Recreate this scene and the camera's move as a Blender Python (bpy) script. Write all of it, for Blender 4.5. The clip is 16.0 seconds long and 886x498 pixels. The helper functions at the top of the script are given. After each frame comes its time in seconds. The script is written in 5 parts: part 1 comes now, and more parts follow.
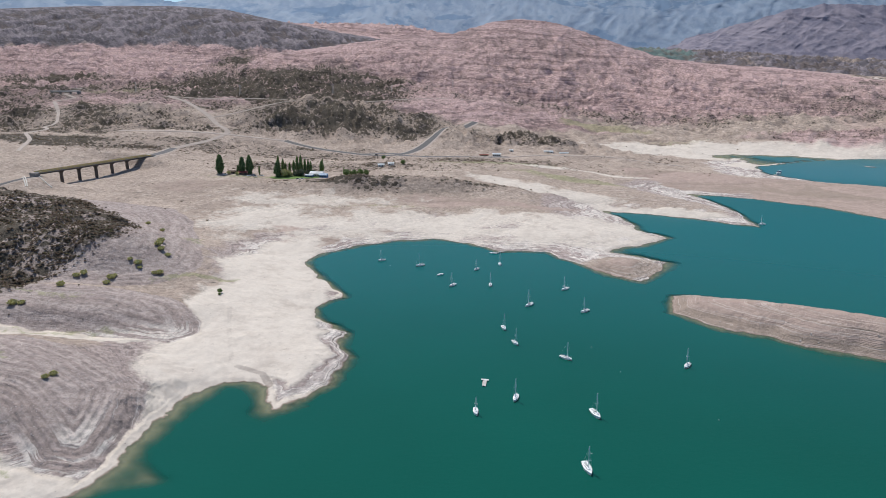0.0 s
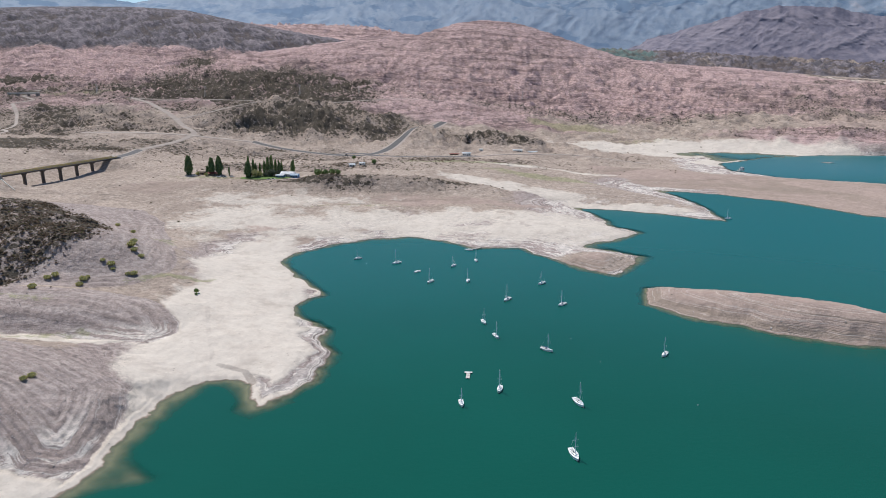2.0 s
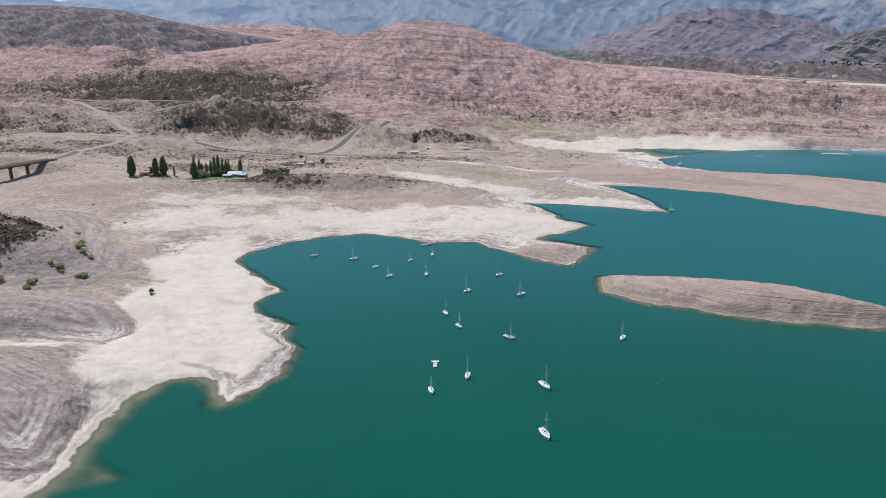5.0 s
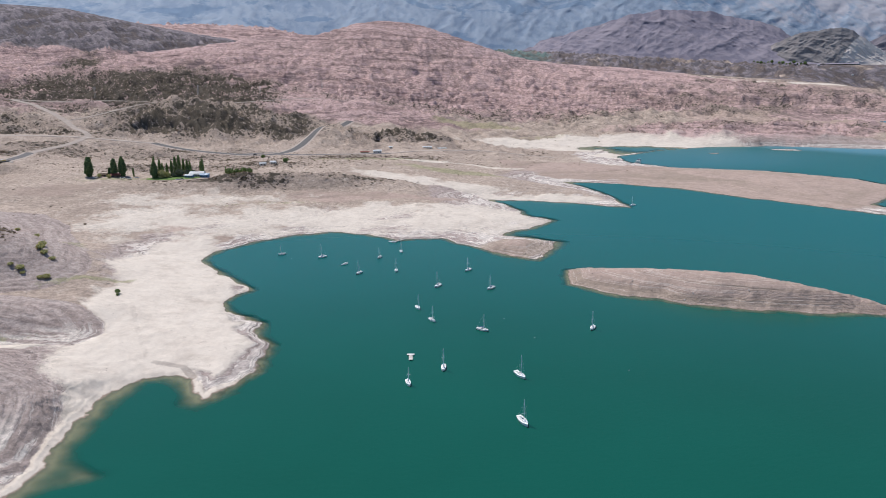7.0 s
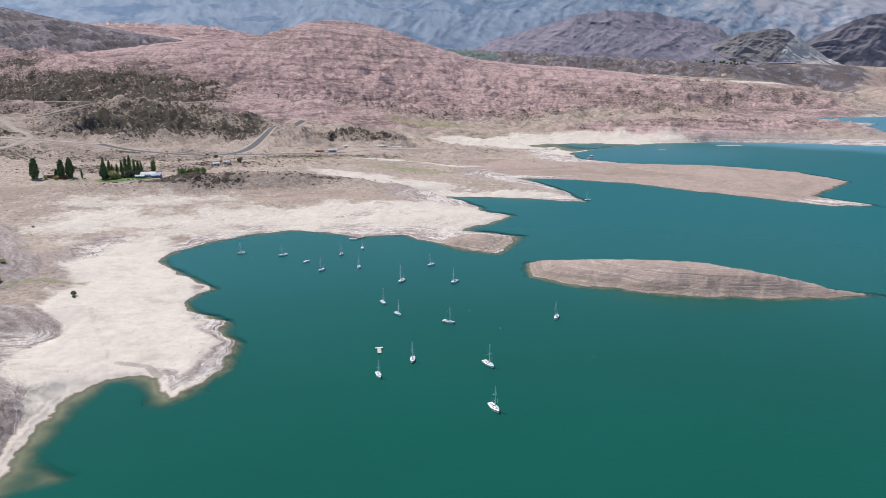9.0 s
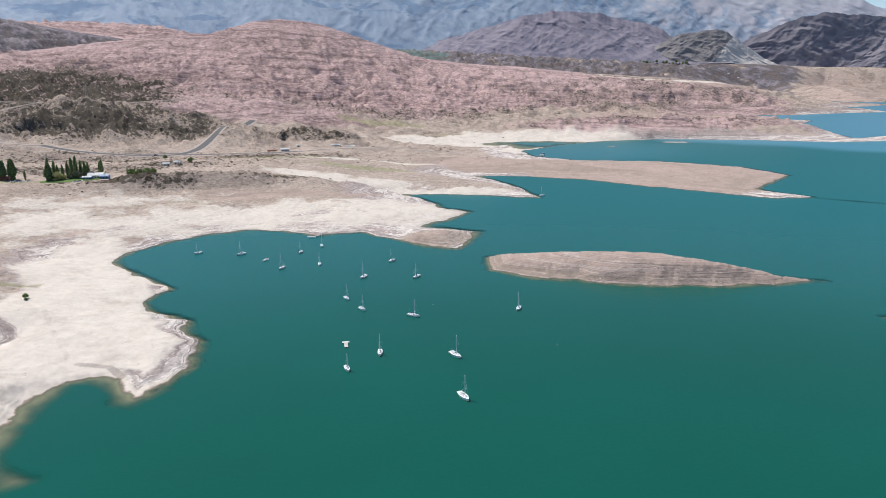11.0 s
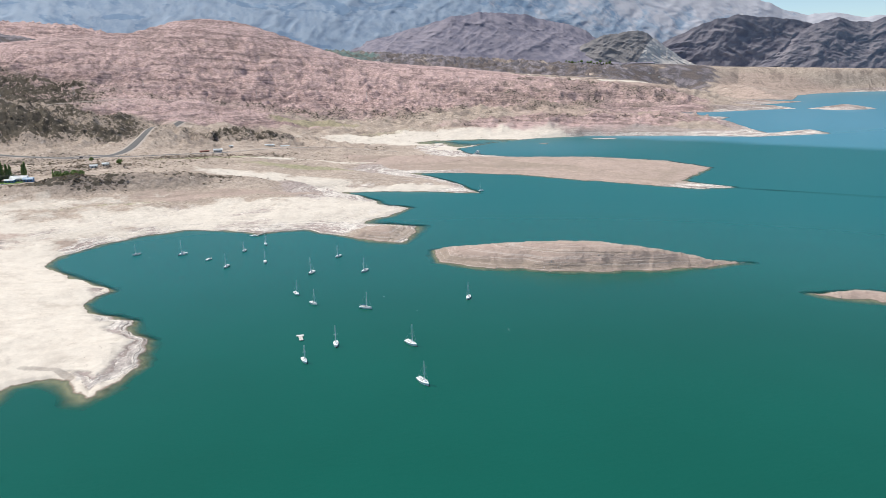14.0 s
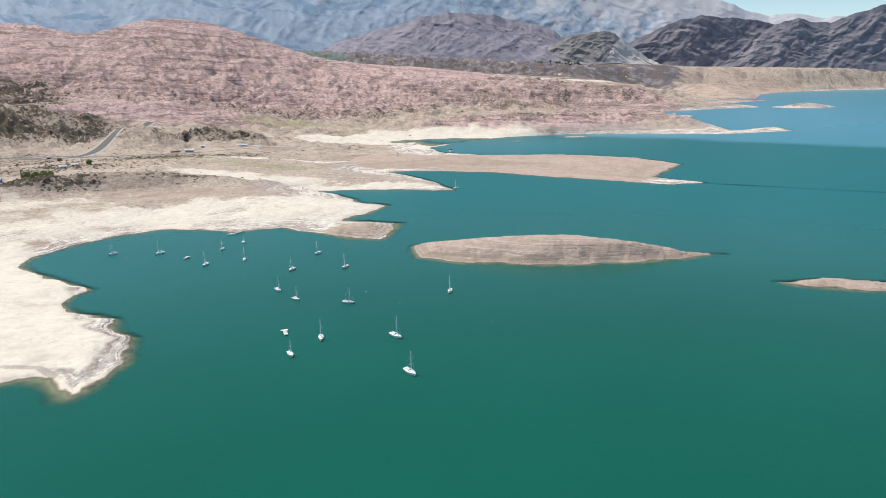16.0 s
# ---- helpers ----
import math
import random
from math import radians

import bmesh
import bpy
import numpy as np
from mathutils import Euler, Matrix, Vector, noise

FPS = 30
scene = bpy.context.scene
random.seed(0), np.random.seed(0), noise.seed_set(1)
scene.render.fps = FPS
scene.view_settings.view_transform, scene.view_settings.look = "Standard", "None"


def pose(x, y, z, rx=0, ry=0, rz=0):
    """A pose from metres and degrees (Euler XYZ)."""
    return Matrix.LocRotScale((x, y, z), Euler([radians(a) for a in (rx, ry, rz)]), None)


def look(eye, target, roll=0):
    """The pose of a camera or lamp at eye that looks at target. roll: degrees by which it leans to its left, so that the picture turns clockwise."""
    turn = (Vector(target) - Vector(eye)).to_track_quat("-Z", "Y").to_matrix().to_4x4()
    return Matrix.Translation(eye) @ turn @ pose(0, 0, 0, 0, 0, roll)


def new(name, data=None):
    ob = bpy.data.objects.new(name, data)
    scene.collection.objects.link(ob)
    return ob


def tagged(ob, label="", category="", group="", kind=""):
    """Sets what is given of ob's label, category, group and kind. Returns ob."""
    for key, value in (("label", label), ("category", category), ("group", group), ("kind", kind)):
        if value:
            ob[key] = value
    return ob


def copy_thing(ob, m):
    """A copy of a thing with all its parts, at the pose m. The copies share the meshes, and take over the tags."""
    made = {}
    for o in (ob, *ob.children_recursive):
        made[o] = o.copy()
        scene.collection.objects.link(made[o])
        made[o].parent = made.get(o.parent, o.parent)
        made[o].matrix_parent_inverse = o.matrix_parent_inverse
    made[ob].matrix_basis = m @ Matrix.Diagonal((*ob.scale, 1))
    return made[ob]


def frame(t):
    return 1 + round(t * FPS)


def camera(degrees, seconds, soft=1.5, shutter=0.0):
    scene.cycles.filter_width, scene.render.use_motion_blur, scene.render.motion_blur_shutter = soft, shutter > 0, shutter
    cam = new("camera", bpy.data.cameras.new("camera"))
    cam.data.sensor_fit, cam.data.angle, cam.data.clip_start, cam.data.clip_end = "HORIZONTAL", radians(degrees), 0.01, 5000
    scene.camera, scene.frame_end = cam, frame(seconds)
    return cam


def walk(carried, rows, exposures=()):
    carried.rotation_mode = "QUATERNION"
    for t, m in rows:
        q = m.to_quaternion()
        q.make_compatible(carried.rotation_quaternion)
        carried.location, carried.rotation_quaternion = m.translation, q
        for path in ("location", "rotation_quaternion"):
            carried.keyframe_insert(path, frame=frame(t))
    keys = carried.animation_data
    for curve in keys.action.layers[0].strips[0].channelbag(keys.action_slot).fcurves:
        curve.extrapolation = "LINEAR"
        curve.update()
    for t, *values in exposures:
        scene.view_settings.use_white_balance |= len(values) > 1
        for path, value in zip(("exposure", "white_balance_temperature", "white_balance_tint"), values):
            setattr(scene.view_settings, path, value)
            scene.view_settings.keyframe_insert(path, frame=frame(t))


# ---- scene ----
cam = camera(64.88, 16.0, soft=0.4)
# seconds, eye, a point looked at, lean
PATH = [
    (0, (0.00, 0.00, 130.00), (-0.000, 97.000, 105.690), 0.03),
    (0.5, (-1.65, -0.74, 129.39), (-0.681, 96.268, 105.134), -0.00),
    (1, (-3.33, -1.49, 128.77), (-1.258, 95.524, 104.588), -0.05),
    (1.5, (-5.00, -2.23, 128.17), (-1.621, 94.747, 104.015), -0.10),
    (2, (-6.66, -2.98, 127.58), (-1.909, 93.955, 103.470), -0.15),
    (2.5, (-8.31, -3.71, 127.01), (-2.223, 93.152, 102.930), -0.17),
    (3, (-9.95, -4.44, 126.44), (-2.504, 92.336, 102.389), -0.21),
    (3.5, (-11.59, -5.16, 125.87), (-2.802, 91.517, 101.851), -0.23),
    (4, (-13.22, -5.86, 125.29), (-3.089, 90.690, 101.282), -0.26),
    (6.5, (-21.29, -9.16, 122.34), (-4.255, 86.438, 98.428), -0.36),
    (7, (-22.91, -9.79, 121.73), (-4.436, 85.540, 97.821), -0.39),
    (7.5, (-24.54, -10.39, 121.12), (-4.521, 84.625, 97.205), -0.42),
    (8, (-26.19, -10.96, 120.49), (-4.528, 83.687, 96.580), -0.47),
    (8.5, (-27.85, -11.51, 119.88), (-4.534, 82.751, 95.983), -0.51),
    (9, (-29.56, -12.06, 119.29), (-4.534, 81.754, 95.364), -0.54),
    (11.5, (-38.26, -14.87, 116.50), (-4.980, 76.344, 92.561), -0.64),
    (12, (-40.01, -15.39, 115.96), (-5.153, 75.232, 92.035), -0.68),
    (12.5, (-41.77, -15.88, 115.42), (-5.313, 74.116, 91.494), -0.69),
    (13, (-43.52, -16.34, 114.87), (-5.514, 73.007, 90.956), -0.74),
    (13.5, (-45.24, -16.82, 114.31), (-5.858, 71.930, 90.387), -0.78),
    (14, (-46.95, -17.32, 113.74), (-6.375, 70.893, 89.809), -0.81),
    (14.5, (-48.66, -17.82, 113.16), (-7.045, 69.904, 89.240), -0.84),
    (15, (-50.40, -18.31, 112.58), (-7.829, 68.957, 88.685), -0.88),
    (15.5, (-52.15, -18.79, 112.02), (-8.662, 68.028, 88.129), -0.92),
    (16, (-53.91, -19.27, 111.46), (-9.600, 67.135, 87.561), -0.94),
]
walk(cam, [(t, look(eye, target, lean)) for t, eye, target, lean in PATH], exposures=((0, 0.035, 6370, 9), (4, 0.06, 6380, 10), (8, 0.14, 6420, 11.5), (12, 0.31, 6510, 8.5), (16, 0.44, 6740, 5)))


# ---- light ----
SUN_TURN, SUN_UP = -32.0, 58.0    # degrees from straight ahead (left is minus), and above the horizon
world = bpy.data.worlds.new("sky")
scene.world = world
world.use_nodes = True
wn = world.node_tree
sky = wn.nodes.new("ShaderNodeTexSky")
sky.sky_type, sky.sun_disc = "NISHITA", False
sky.sun_elevation, sky.sun_rotation = radians(SUN_UP), radians(SUN_TURN)
sky.altitude, sky.air_density, sky.dust_density, sky.ozone_density = 1400, 1.0, 0.35, 2.2
wn.links.new(sky.outputs[0], wn.nodes["Background"].inputs[0])
wn.nodes["Background"].inputs[1].default_value = 0.10
sun_data = bpy.data.lights.new("sun", "SUN")
sun_data.energy, sun_data.angle, sun_data.color = 3.9, radians(0.53), (1.0, 0.96, 0.9)
sun = new("sun", sun_data)
_a, _e = radians(SUN_TURN), radians(SUN_UP)
TO_SUN = Vector((math.sin(_a) * math.cos(_e), math.cos(_a) * math.cos(_e), math.sin(_e)))
sun.matrix_world = look(TO_SUN * 600, (0, 0, 0))


# ---- materials ----
class Nodes:
    """A node material, written as expressions."""

    def __init__(self, name, rough=0.9, spec=0.3):
        self.mat = bpy.data.materials.new(name)
        self.mat.use_nodes = True
        self.tree = self.mat.node_tree
        self.bsdf = self.tree.nodes["Principled BSDF"]
        self.bsdf.inputs["Roughness"].default_value = rough
        self.bsdf.inputs["Specular IOR Level"].default_value = spec
        self.out = self.tree.nodes["Material Output"]

    def node(self, kind, **values):
        n = self.tree.nodes.new("ShaderNode" + kind)
        for key, value in values.items():
            n.inputs[key.replace("_", " ")].default_value = value
        return n

    def put(self, source, target):
        if isinstance(source, (int, float)):
            target.default_value = source
        elif isinstance(source, tuple):
            target.default_value = (*source, 1.0)[:4] if len(target.default_value) == 4 else source
        else:
            self.tree.links.new(source, target)

    def place(self):
        return self.node("NewGeometry").outputs["Position"]

    def scaled(self, place, sx, sy, sz):
        m = self.node("Mapping")
        self.put(place, m.inputs["Vector"])
        m.inputs["Scale"].default_value = (sx, sy, sz)
        return m.outputs[0]

    def noise(self, place, scale, detail=5.0, rough=0.6, warp=0.0):
        n = self.node("TexNoise", Scale=scale, Detail=detail, Roughness=rough, Distortion=warp)
        self.put(place, n.inputs["Vector"])
        return n.outputs["Fac"]

    def voronoi(self, place, scale):
        n = self.node("TexVoronoi", Scale=scale)
        self.put(place, n.inputs["Vector"])
        return n.outputs["Distance"]

    def math(self, how, a, b=0.0, c=0.0):
        n = self.tree.nodes.new("ShaderNodeMath")
        n.operation = how
        for value, slot in zip((a, b, c), n.inputs):
            self.put(value, slot)
        return n.outputs[0]

    def span(self, value, lo, hi, to_lo=0.0, to_hi=1.0):
        n = self.tree.nodes.new("ShaderNodeMapRange")
        n.interpolation_type = "SMOOTHSTEP"
        for v, slot in zip((value, lo, hi, to_lo, to_hi), n.inputs):
            self.put(v, slot)
        return n.outputs[0]

    def mix(self, fac, a, b):
        n = self.tree.nodes.new("ShaderNodeMix")
        n.data_type = "RGBA"
        self.put(fac, n.inputs[0])
        self.put(a, n.inputs[6])
        self.put(b, n.inputs[7])
        return n.outputs[2]

    def times(self, a, b):
        n = self.tree.nodes.new("ShaderNodeMix")
        n.data_type, n.blend_type = "RGBA", "MULTIPLY"
        n.inputs[0].default_value = 1.0
        self.put(a, n.inputs[6])
        self.put(b, n.inputs[7])
        return n.outputs[2]

    def grey(self, value):
        n = self.tree.nodes.new("ShaderNodeCombineColor")
        for slot in n.inputs:
            self.put(value, slot)
        return n.outputs[0]

    def attribute(self, name):
        n = self.tree.nodes.new("ShaderNodeAttribute")
        n.attribute_name = name
        return n

    def split(self, value):
        n = self.tree.nodes.new("ShaderNodeSeparateXYZ")
        self.put(value, n.inputs[0])
        return n.outputs

    def chance(self, of="Object"):
        return self.node("ObjectInfo").outputs["Random"] if of == "Object" else self.node("NewGeometry").outputs["Random Per Island"]

    def bump(self, height, strength, distance):
        n = self.node("Bump", Strength=strength, Distance=distance)
        self.put(height, n.inputs["Height"])
        self.put(n.outputs[0], self.bsdf.inputs["Normal"])

    def colour(self, value):
        self.put(value, self.bsdf.inputs["Base Color"])
        return self.mat


def plain(name, rgb, rough=0.6, vary=0.12, scale=1.5, metal=0.0, of="Object"):
    """A painted or natural surface with slight stains and a change from piece to piece."""
    n = Nodes(name, rough, 0.4)
    n.bsdf.inputs["Metallic"].default_value = metal
    tone = n.math("ADD", n.span(n.noise(n.place(), scale), 0.25, 0.75, 1 - vary, 1 + vary), n.span(n.chance(of), 0, 1, -vary, vary))
    return n.colour(n.times(rgb, n.grey(tone)))


def soil_material():
    """The dry ground: tan earth, terraced gravel, pale silt, red and grey rock, scrub soil."""
    n = Nodes("dry_ground", 0.95, 0.12)
    p = n.place()
    z = n.split(p)[2]
    silt_share, scrub, red = n.split(n.attribute("soil").outputs["Vector"])
    dark_mark, lush, brown = n.split(n.attribute("wear").outputs["Vector"])
    grey_share, gravel_share, ochre = n.split(n.attribute("rock").outputs["Vector"])
    crest, meadow, isle = n.split(n.attribute("crest").outputs["Vector"])
    bench = n.split(n.attribute("bench").outputs["Vector"])[0]
    huge, coarse, mid, fine = n.noise(p, 0.004, 5), n.noise(p, 0.018, 6, 0.62), n.noise(p, 0.09, 7, 0.68), n.noise(p, 0.8, 5, 0.75)

    def jitter(share, by, amount, lo, hi):
        return n.span(n.math("ADD", share, n.math("MULTIPLY", n.math("SUBTRACT", by, 0.5), amount)), lo, hi)

    earth = n.mix(n.span(coarse, 0.38, 0.62), (0.465, 0.374, 0.310), (0.385, 0.308, 0.255))
    earth = n.mix(n.span(mid, 0.52, 0.66), earth, (0.51, 0.42, 0.355))
    streak = n.noise(n.scaled(p, 0.35, 1.0, 2.0), 0.05, 6, 0.7, 0.8)
    earth = n.mix(n.math("MULTIPLY", n.span(streak, 0.54, 0.68), 0.6), earth, (0.31, 0.25, 0.205))
    earth = n.mix(n.span(n.noise(p, 0.22, 6, 0.72), 0.60, 0.66), earth, (0.20, 0.165, 0.135))
    # gravel shelves, each old waterline a shade of its own
    bands = n.noise(n.scaled(p, 0.016, 0.016, 2.1), 1.0, 6, 0.72)
    gravel = n.mix(n.span(bands, 0.38, 0.58), (0.35, 0.28, 0.256), (0.44, 0.362, 0.332))
    gravel = n.mix(n.math("MULTIPLY", n.span(n.noise(n.scaled(p, 0.03, 0.03, 1.4), 1.0, 5, 0.7), 0.47, 0.51), n.span(z, 6.8, 5.2)), gravel, (0.68, 0.615, 0.56))
    shore_line = n.noise(n.scaled(p, 0.010, 0.010, 4.2), 1.0, 4, 0.7)
    gravel = n.mix(n.span(shore_line, 0.56, 0.60), gravel, (0.27, 0.22, 0.203))
    gravel = n.mix(n.span(shore_line, 0.42, 0.38), gravel, (0.46, 0.40, 0.37))
    gravel = n.mix(n.span(fine, 0.60, 0.72), gravel, (0.42, 0.365, 0.34))
    gravel = n.mix(n.span(fine, 0.40, 0.28), gravel, (0.13, 0.105, 0.095))
    base = n.mix(jitter(gravel_share, mid, 0.7, 0.4, 0.6), earth, gravel)
    # the lobes, striped along their edges
    edge = n.tree.nodes.new("ShaderNodeCombineXYZ")
    n.put(n.math("MULTIPLY", n.split(p)[0], 0.02), edge.inputs[0])
    n.put(n.math("MULTIPLY", n.split(p)[1], 0.02), edge.inputs[1])
    n.put(n.math("ADD", n.math("MULTIPLY", bench, 0.30), n.math("MULTIPLY", mid, 0.5)), edge.inputs[2])
    stripe = n.noise(edge.outputs[0], 1.0, 6, 0.68)
    lobe = n.mix(n.span(stripe, 0.38, 0.60), (0.33, 0.268, 0.245), (0.445, 0.372, 0.342))
    lobe = n.mix(n.span(stripe, 0.36, 0.31), lobe, (0.235, 0.195, 0.175))
    lobe = n.mix(n.math("MULTIPLY", n.span(stripe, 0.48, 0.53), n.math("MULTIPLY", n.span(z, 10.0, 5.5), 0.95)), lobe, (0.66, 0.60, 0.545))
    lobe = n.mix(n.span(n.noise(p, 0.9, 4, 0.8), 0.60, 0.70), lobe, (0.50, 0.44, 0.40))
    lobe = n.mix(n.math("MULTIPLY", n.span(n.noise(p, 0.05, 5, 0.6), 0.50, 0.62), 0.55), lobe, (0.41, 0.33, 0.298))
    base = n.mix(n.span(n.math("ADD", bench, n.math("MULTIPLY", n.math("SUBTRACT", mid, 0.5), 6.0)), -0.5, 1.2), base, lobe)
    base = n.mix(jitter(brown, mid, 0.3, 0.4, 0.6), base, n.mix(n.span(mid, 0.4, 0.7), (0.45, 0.345, 0.295), (0.385, 0.295, 0.252)))
    base = n.mix(n.math("MULTIPLY", n.span(n.noise(n.scaled(p, 0.0022, 0.0022, 0.22), 1.0, 6, 0.75), 0.47, 0.62), n.math("MULTIPLY", n.span(brown, 0.3, 0.7), 0.7)), base, (0.31, 0.25, 0.20))
    lines = n.noise(n.scaled(p, 0.010, 0.010, 3.2), 1.0, 5, 0.75)
    base = n.mix(n.math("MULTIPLY", n.span(lines, 0.55, 0.60), n.math("MULTIPLY", isle, 0.75)), base, (0.60, 0.52, 0.47))
    base = n.mix(n.math("MULTIPLY", n.span(lines, 0.42, 0.38), n.math("MULTIPLY", isle, 0.3)), base, (0.30, 0.235, 0.205))
    silt = n.mix(n.span(mid, 0.42, 0.66), (0.655, 0.582, 0.506), (0.58, 0.508, 0.44))
    silt = n.mix(n.span(n.noise(p, 0.03, 9, 0.66, 0.5), 0.54, 0.70), silt, (0.52, 0.45, 0.385))
    crust = n.noise(p, 0.24, 9, 0.74, 0.6)
    silt = n.mix(n.math("MULTIPLY", n.span(crust, 0.58, 0.64), n.span(coarse, 0.42, 0.58)), silt, (0.50, 0.43, 0.37))
    silt = n.mix(n.span(crust, 0.40, 0.30), silt, (0.72, 0.65, 0.57))
    base = n.mix(jitter(silt_share, n.noise(p, 0.045, 9, 0.70, 0.25), 1.3, 0.30, 0.56), base, silt)
    tilt = n.math("ADD", n.math("ADD", z, n.math("MULTIPLY", n.split(p)[0], 0.045)), n.math("MULTIPLY", n.noise(p, 0.0035, 4), 70.0))
    layer = n.tree.nodes.new("ShaderNodeCombineXYZ")
    n.put(n.math("MULTIPLY", n.split(p)[0], 0.0016), layer.inputs[0])
    n.put(n.math("MULTIPLY", n.split(p)[1], 0.0016), layer.inputs[1])
    n.put(n.math("MULTIPLY", tilt, 0.105), layer.inputs[2])
    ragged = n.math("MULTIPLY", n.math("SUBTRACT", n.noise(n.scaled(p, 1, 1, 0.6), 0.12, 7, 0.78), 0.5), 0.62)
    strata = n.math("ADD", n.noise(layer.outputs[0], 1.0, 7, 0.8, 0.5), ragged)
    rock = n.mix(n.span(strata, 0.40, 0.52), (0.29, 0.20, 0.19), (0.57, 0.405, 0.383))
    # relief painted into the colour: gullies dark for shade and scrub, crests paler
    relief_shade = n.math("ADD", crest, n.math("MULTIPLY", n.math("SUBTRACT", n.noise(p, 0.10, 6, 0.75), 0.5), 0.6))
    rock = n.mix(n.math("MULTIPLY", n.span(relief_shade, 0.50, 0.34), 0.35), rock, (0.25, 0.185, 0.18))
    rock = n.mix(n.math("MULTIPLY", n.span(relief_shade, 0.66, 0.85), 0.6), rock, (0.60, 0.46, 0.44))
    thin = n.noise(n.scaled(layer.outputs[0], 2.0, 2.0, 4.0), 1.0, 5, 0.75, 0.3)
    broken = n.span(n.noise(n.scaled(p, 1, 1, 2.5), 0.022, 5, 0.7), 0.47, 0.58)
    rock = n.mix(n.math("MULTIPLY", n.span(n.math("ADD", thin, ragged), 0.555, 0.60), broken), rock, (0.245, 0.172, 0.158))
    rock = n.mix(n.span(coarse, 0.5, 0.8), rock, (0.52, 0.38, 0.345))
    rock = n.mix(n.span(n.noise(p, 0.05, 6, 0.7), 0.64, 0.70), rock, (0.26, 0.19, 0.165))
    base = n.mix(jitter(red, coarse, 0.9, 0.35, 0.65), base, rock)
    bare = n.mix(n.span(n.math("ADD", relief_shade, n.math("MULTIPLY", n.math("SUBTRACT", coarse, 0.5), 0.5)), 0.40, 0.68), (0.11, 0.10, 0.112), (0.262, 0.227, 0.242))
    base = n.mix(jitter(grey_share, coarse, 0.7, 0.4, 0.6), base, n.mix(n.span(mid, 0.56, 0.7), bare, (0.10, 0.095, 0.088)))
    base = n.mix(n.math("MULTIPLY", n.span(meadow, 0.3, 0.6), 0.85), base, (0.13, 0.20, 0.185))
    # gullies darkened again on far ground, standing in for relief shade
    gully = n.math("MULTIPLY", n.span(relief_shade, 0.50, 0.36), n.math("MULTIPLY", n.span(n.split(p)[1], 900, 1200), n.math("MULTIPLY", n.span(silt_share, 0.5, 0.2), n.math("SUBTRACT", 1.0, n.math("MULTIPLY", red, 0.6)))))
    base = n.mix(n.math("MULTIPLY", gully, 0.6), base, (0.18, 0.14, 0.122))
    base = n.mix(jitter(ochre, coarse, 0.5, 0.4, 0.6), base, (0.36, 0.31, 0.21))
    shrub = n.voronoi(p, 0.15)
    reach = n.math("ADD", n.math("MULTIPLY", scrub, 0.78), n.math("MULTIPLY", n.math("SUBTRACT", mid, 0.55), 0.9))
    base = n.mix(n.math("MULTIPLY", n.span(scrub, 0.1, 0.7), 0.55), base, (0.25, 0.20, 0.17))
    bushy = n.span(n.math("SUBTRACT", reach, shrub), -0.04, 0.06)
    tuft = n.math("SUBTRACT", n.math("ADD", n.math("MULTIPLY", scrub, 0.50), n.math("MULTIPLY", n.math("SUBTRACT", mid, 0.5), 0.6)), n.voronoi(p, 0.42))
    bushy = n.math("MAXIMUM", bushy, n.span(tuft, -0.04, 0.05))
    base = n.mix(bushy, base, n.mix(n.span(fine, 0.3, 0.7), (0.068, 0.058, 0.045), (0.14, 0.116, 0.092)))
    base = n.mix(n.math("MULTIPLY", jitter(lush, n.noise(p, 0.25, 5, 0.7), 1.3, 0.45, 0.7), 0.6), base, (0.30, 0.30, 0.16))
    base = n.mix(n.math("MULTIPLY", jitter(dark_mark, mid, 1.0, 0.45, 1.0), 0.45), base, (0.20, 0.165, 0.15))
    base = n.mix(n.span(n.math("ADD", z, n.math("MULTIPLY", n.math("SUBTRACT", mid, 0.5), 0.5)), 0.02, 0.26, 1, 0), base, n.mix(n.span(z, -0.05, -0.4), (0.27, 0.205, 0.165), (0.40, 0.29, 0.215)))
    relief = n.math("ADD", n.math("MULTIPLY", mid, 3.2), n.math("ADD", n.math("MULTIPLY", fine, 0.8), n.math("MULTIPLY", n.mix(n.span(bench, -1, 2), n.grey(bands), n.grey(stripe)), 1.5)))
    relief = n.math("MULTIPLY", relief, n.span(silt_share, 0.3, 0.8, 1.0, 0.22))
    n.bump(n.math("ADD", relief, n.math("MULTIPLY", n.math("MULTIPLY", strata, red), 10.0)), 0.8, 0.8)
    rubble = n.span(n.noise(n.scaled(p, 1, 1, 2.2), 0.10, 6, 0.85), 0.36, 0.64, -0.34, 0.30)
    base = n.times(base, n.grey(n.math("ADD", 1.0, n.math("MULTIPLY", rubble, n.math("MULTIPLY", n.span(n.split(p)[1], 1100, 1700), n.span(silt_share, 0.5, 0.2))))))
    grit = n.noise(p, 0.3, 7, 0.8)
    return n.colour(n.times(base, n.grey(n.math("ADD", 1.0, n.math("MULTIPLY", n.span(grit, 0.34, 0.66, -0.30, 0.26), n.math("MULTIPLY", n.span(silt_share, 0.25, 0.7, 1.0, 0.2), n.span(brown, 0.3, 0.7, 1.0, 0.4)))))))


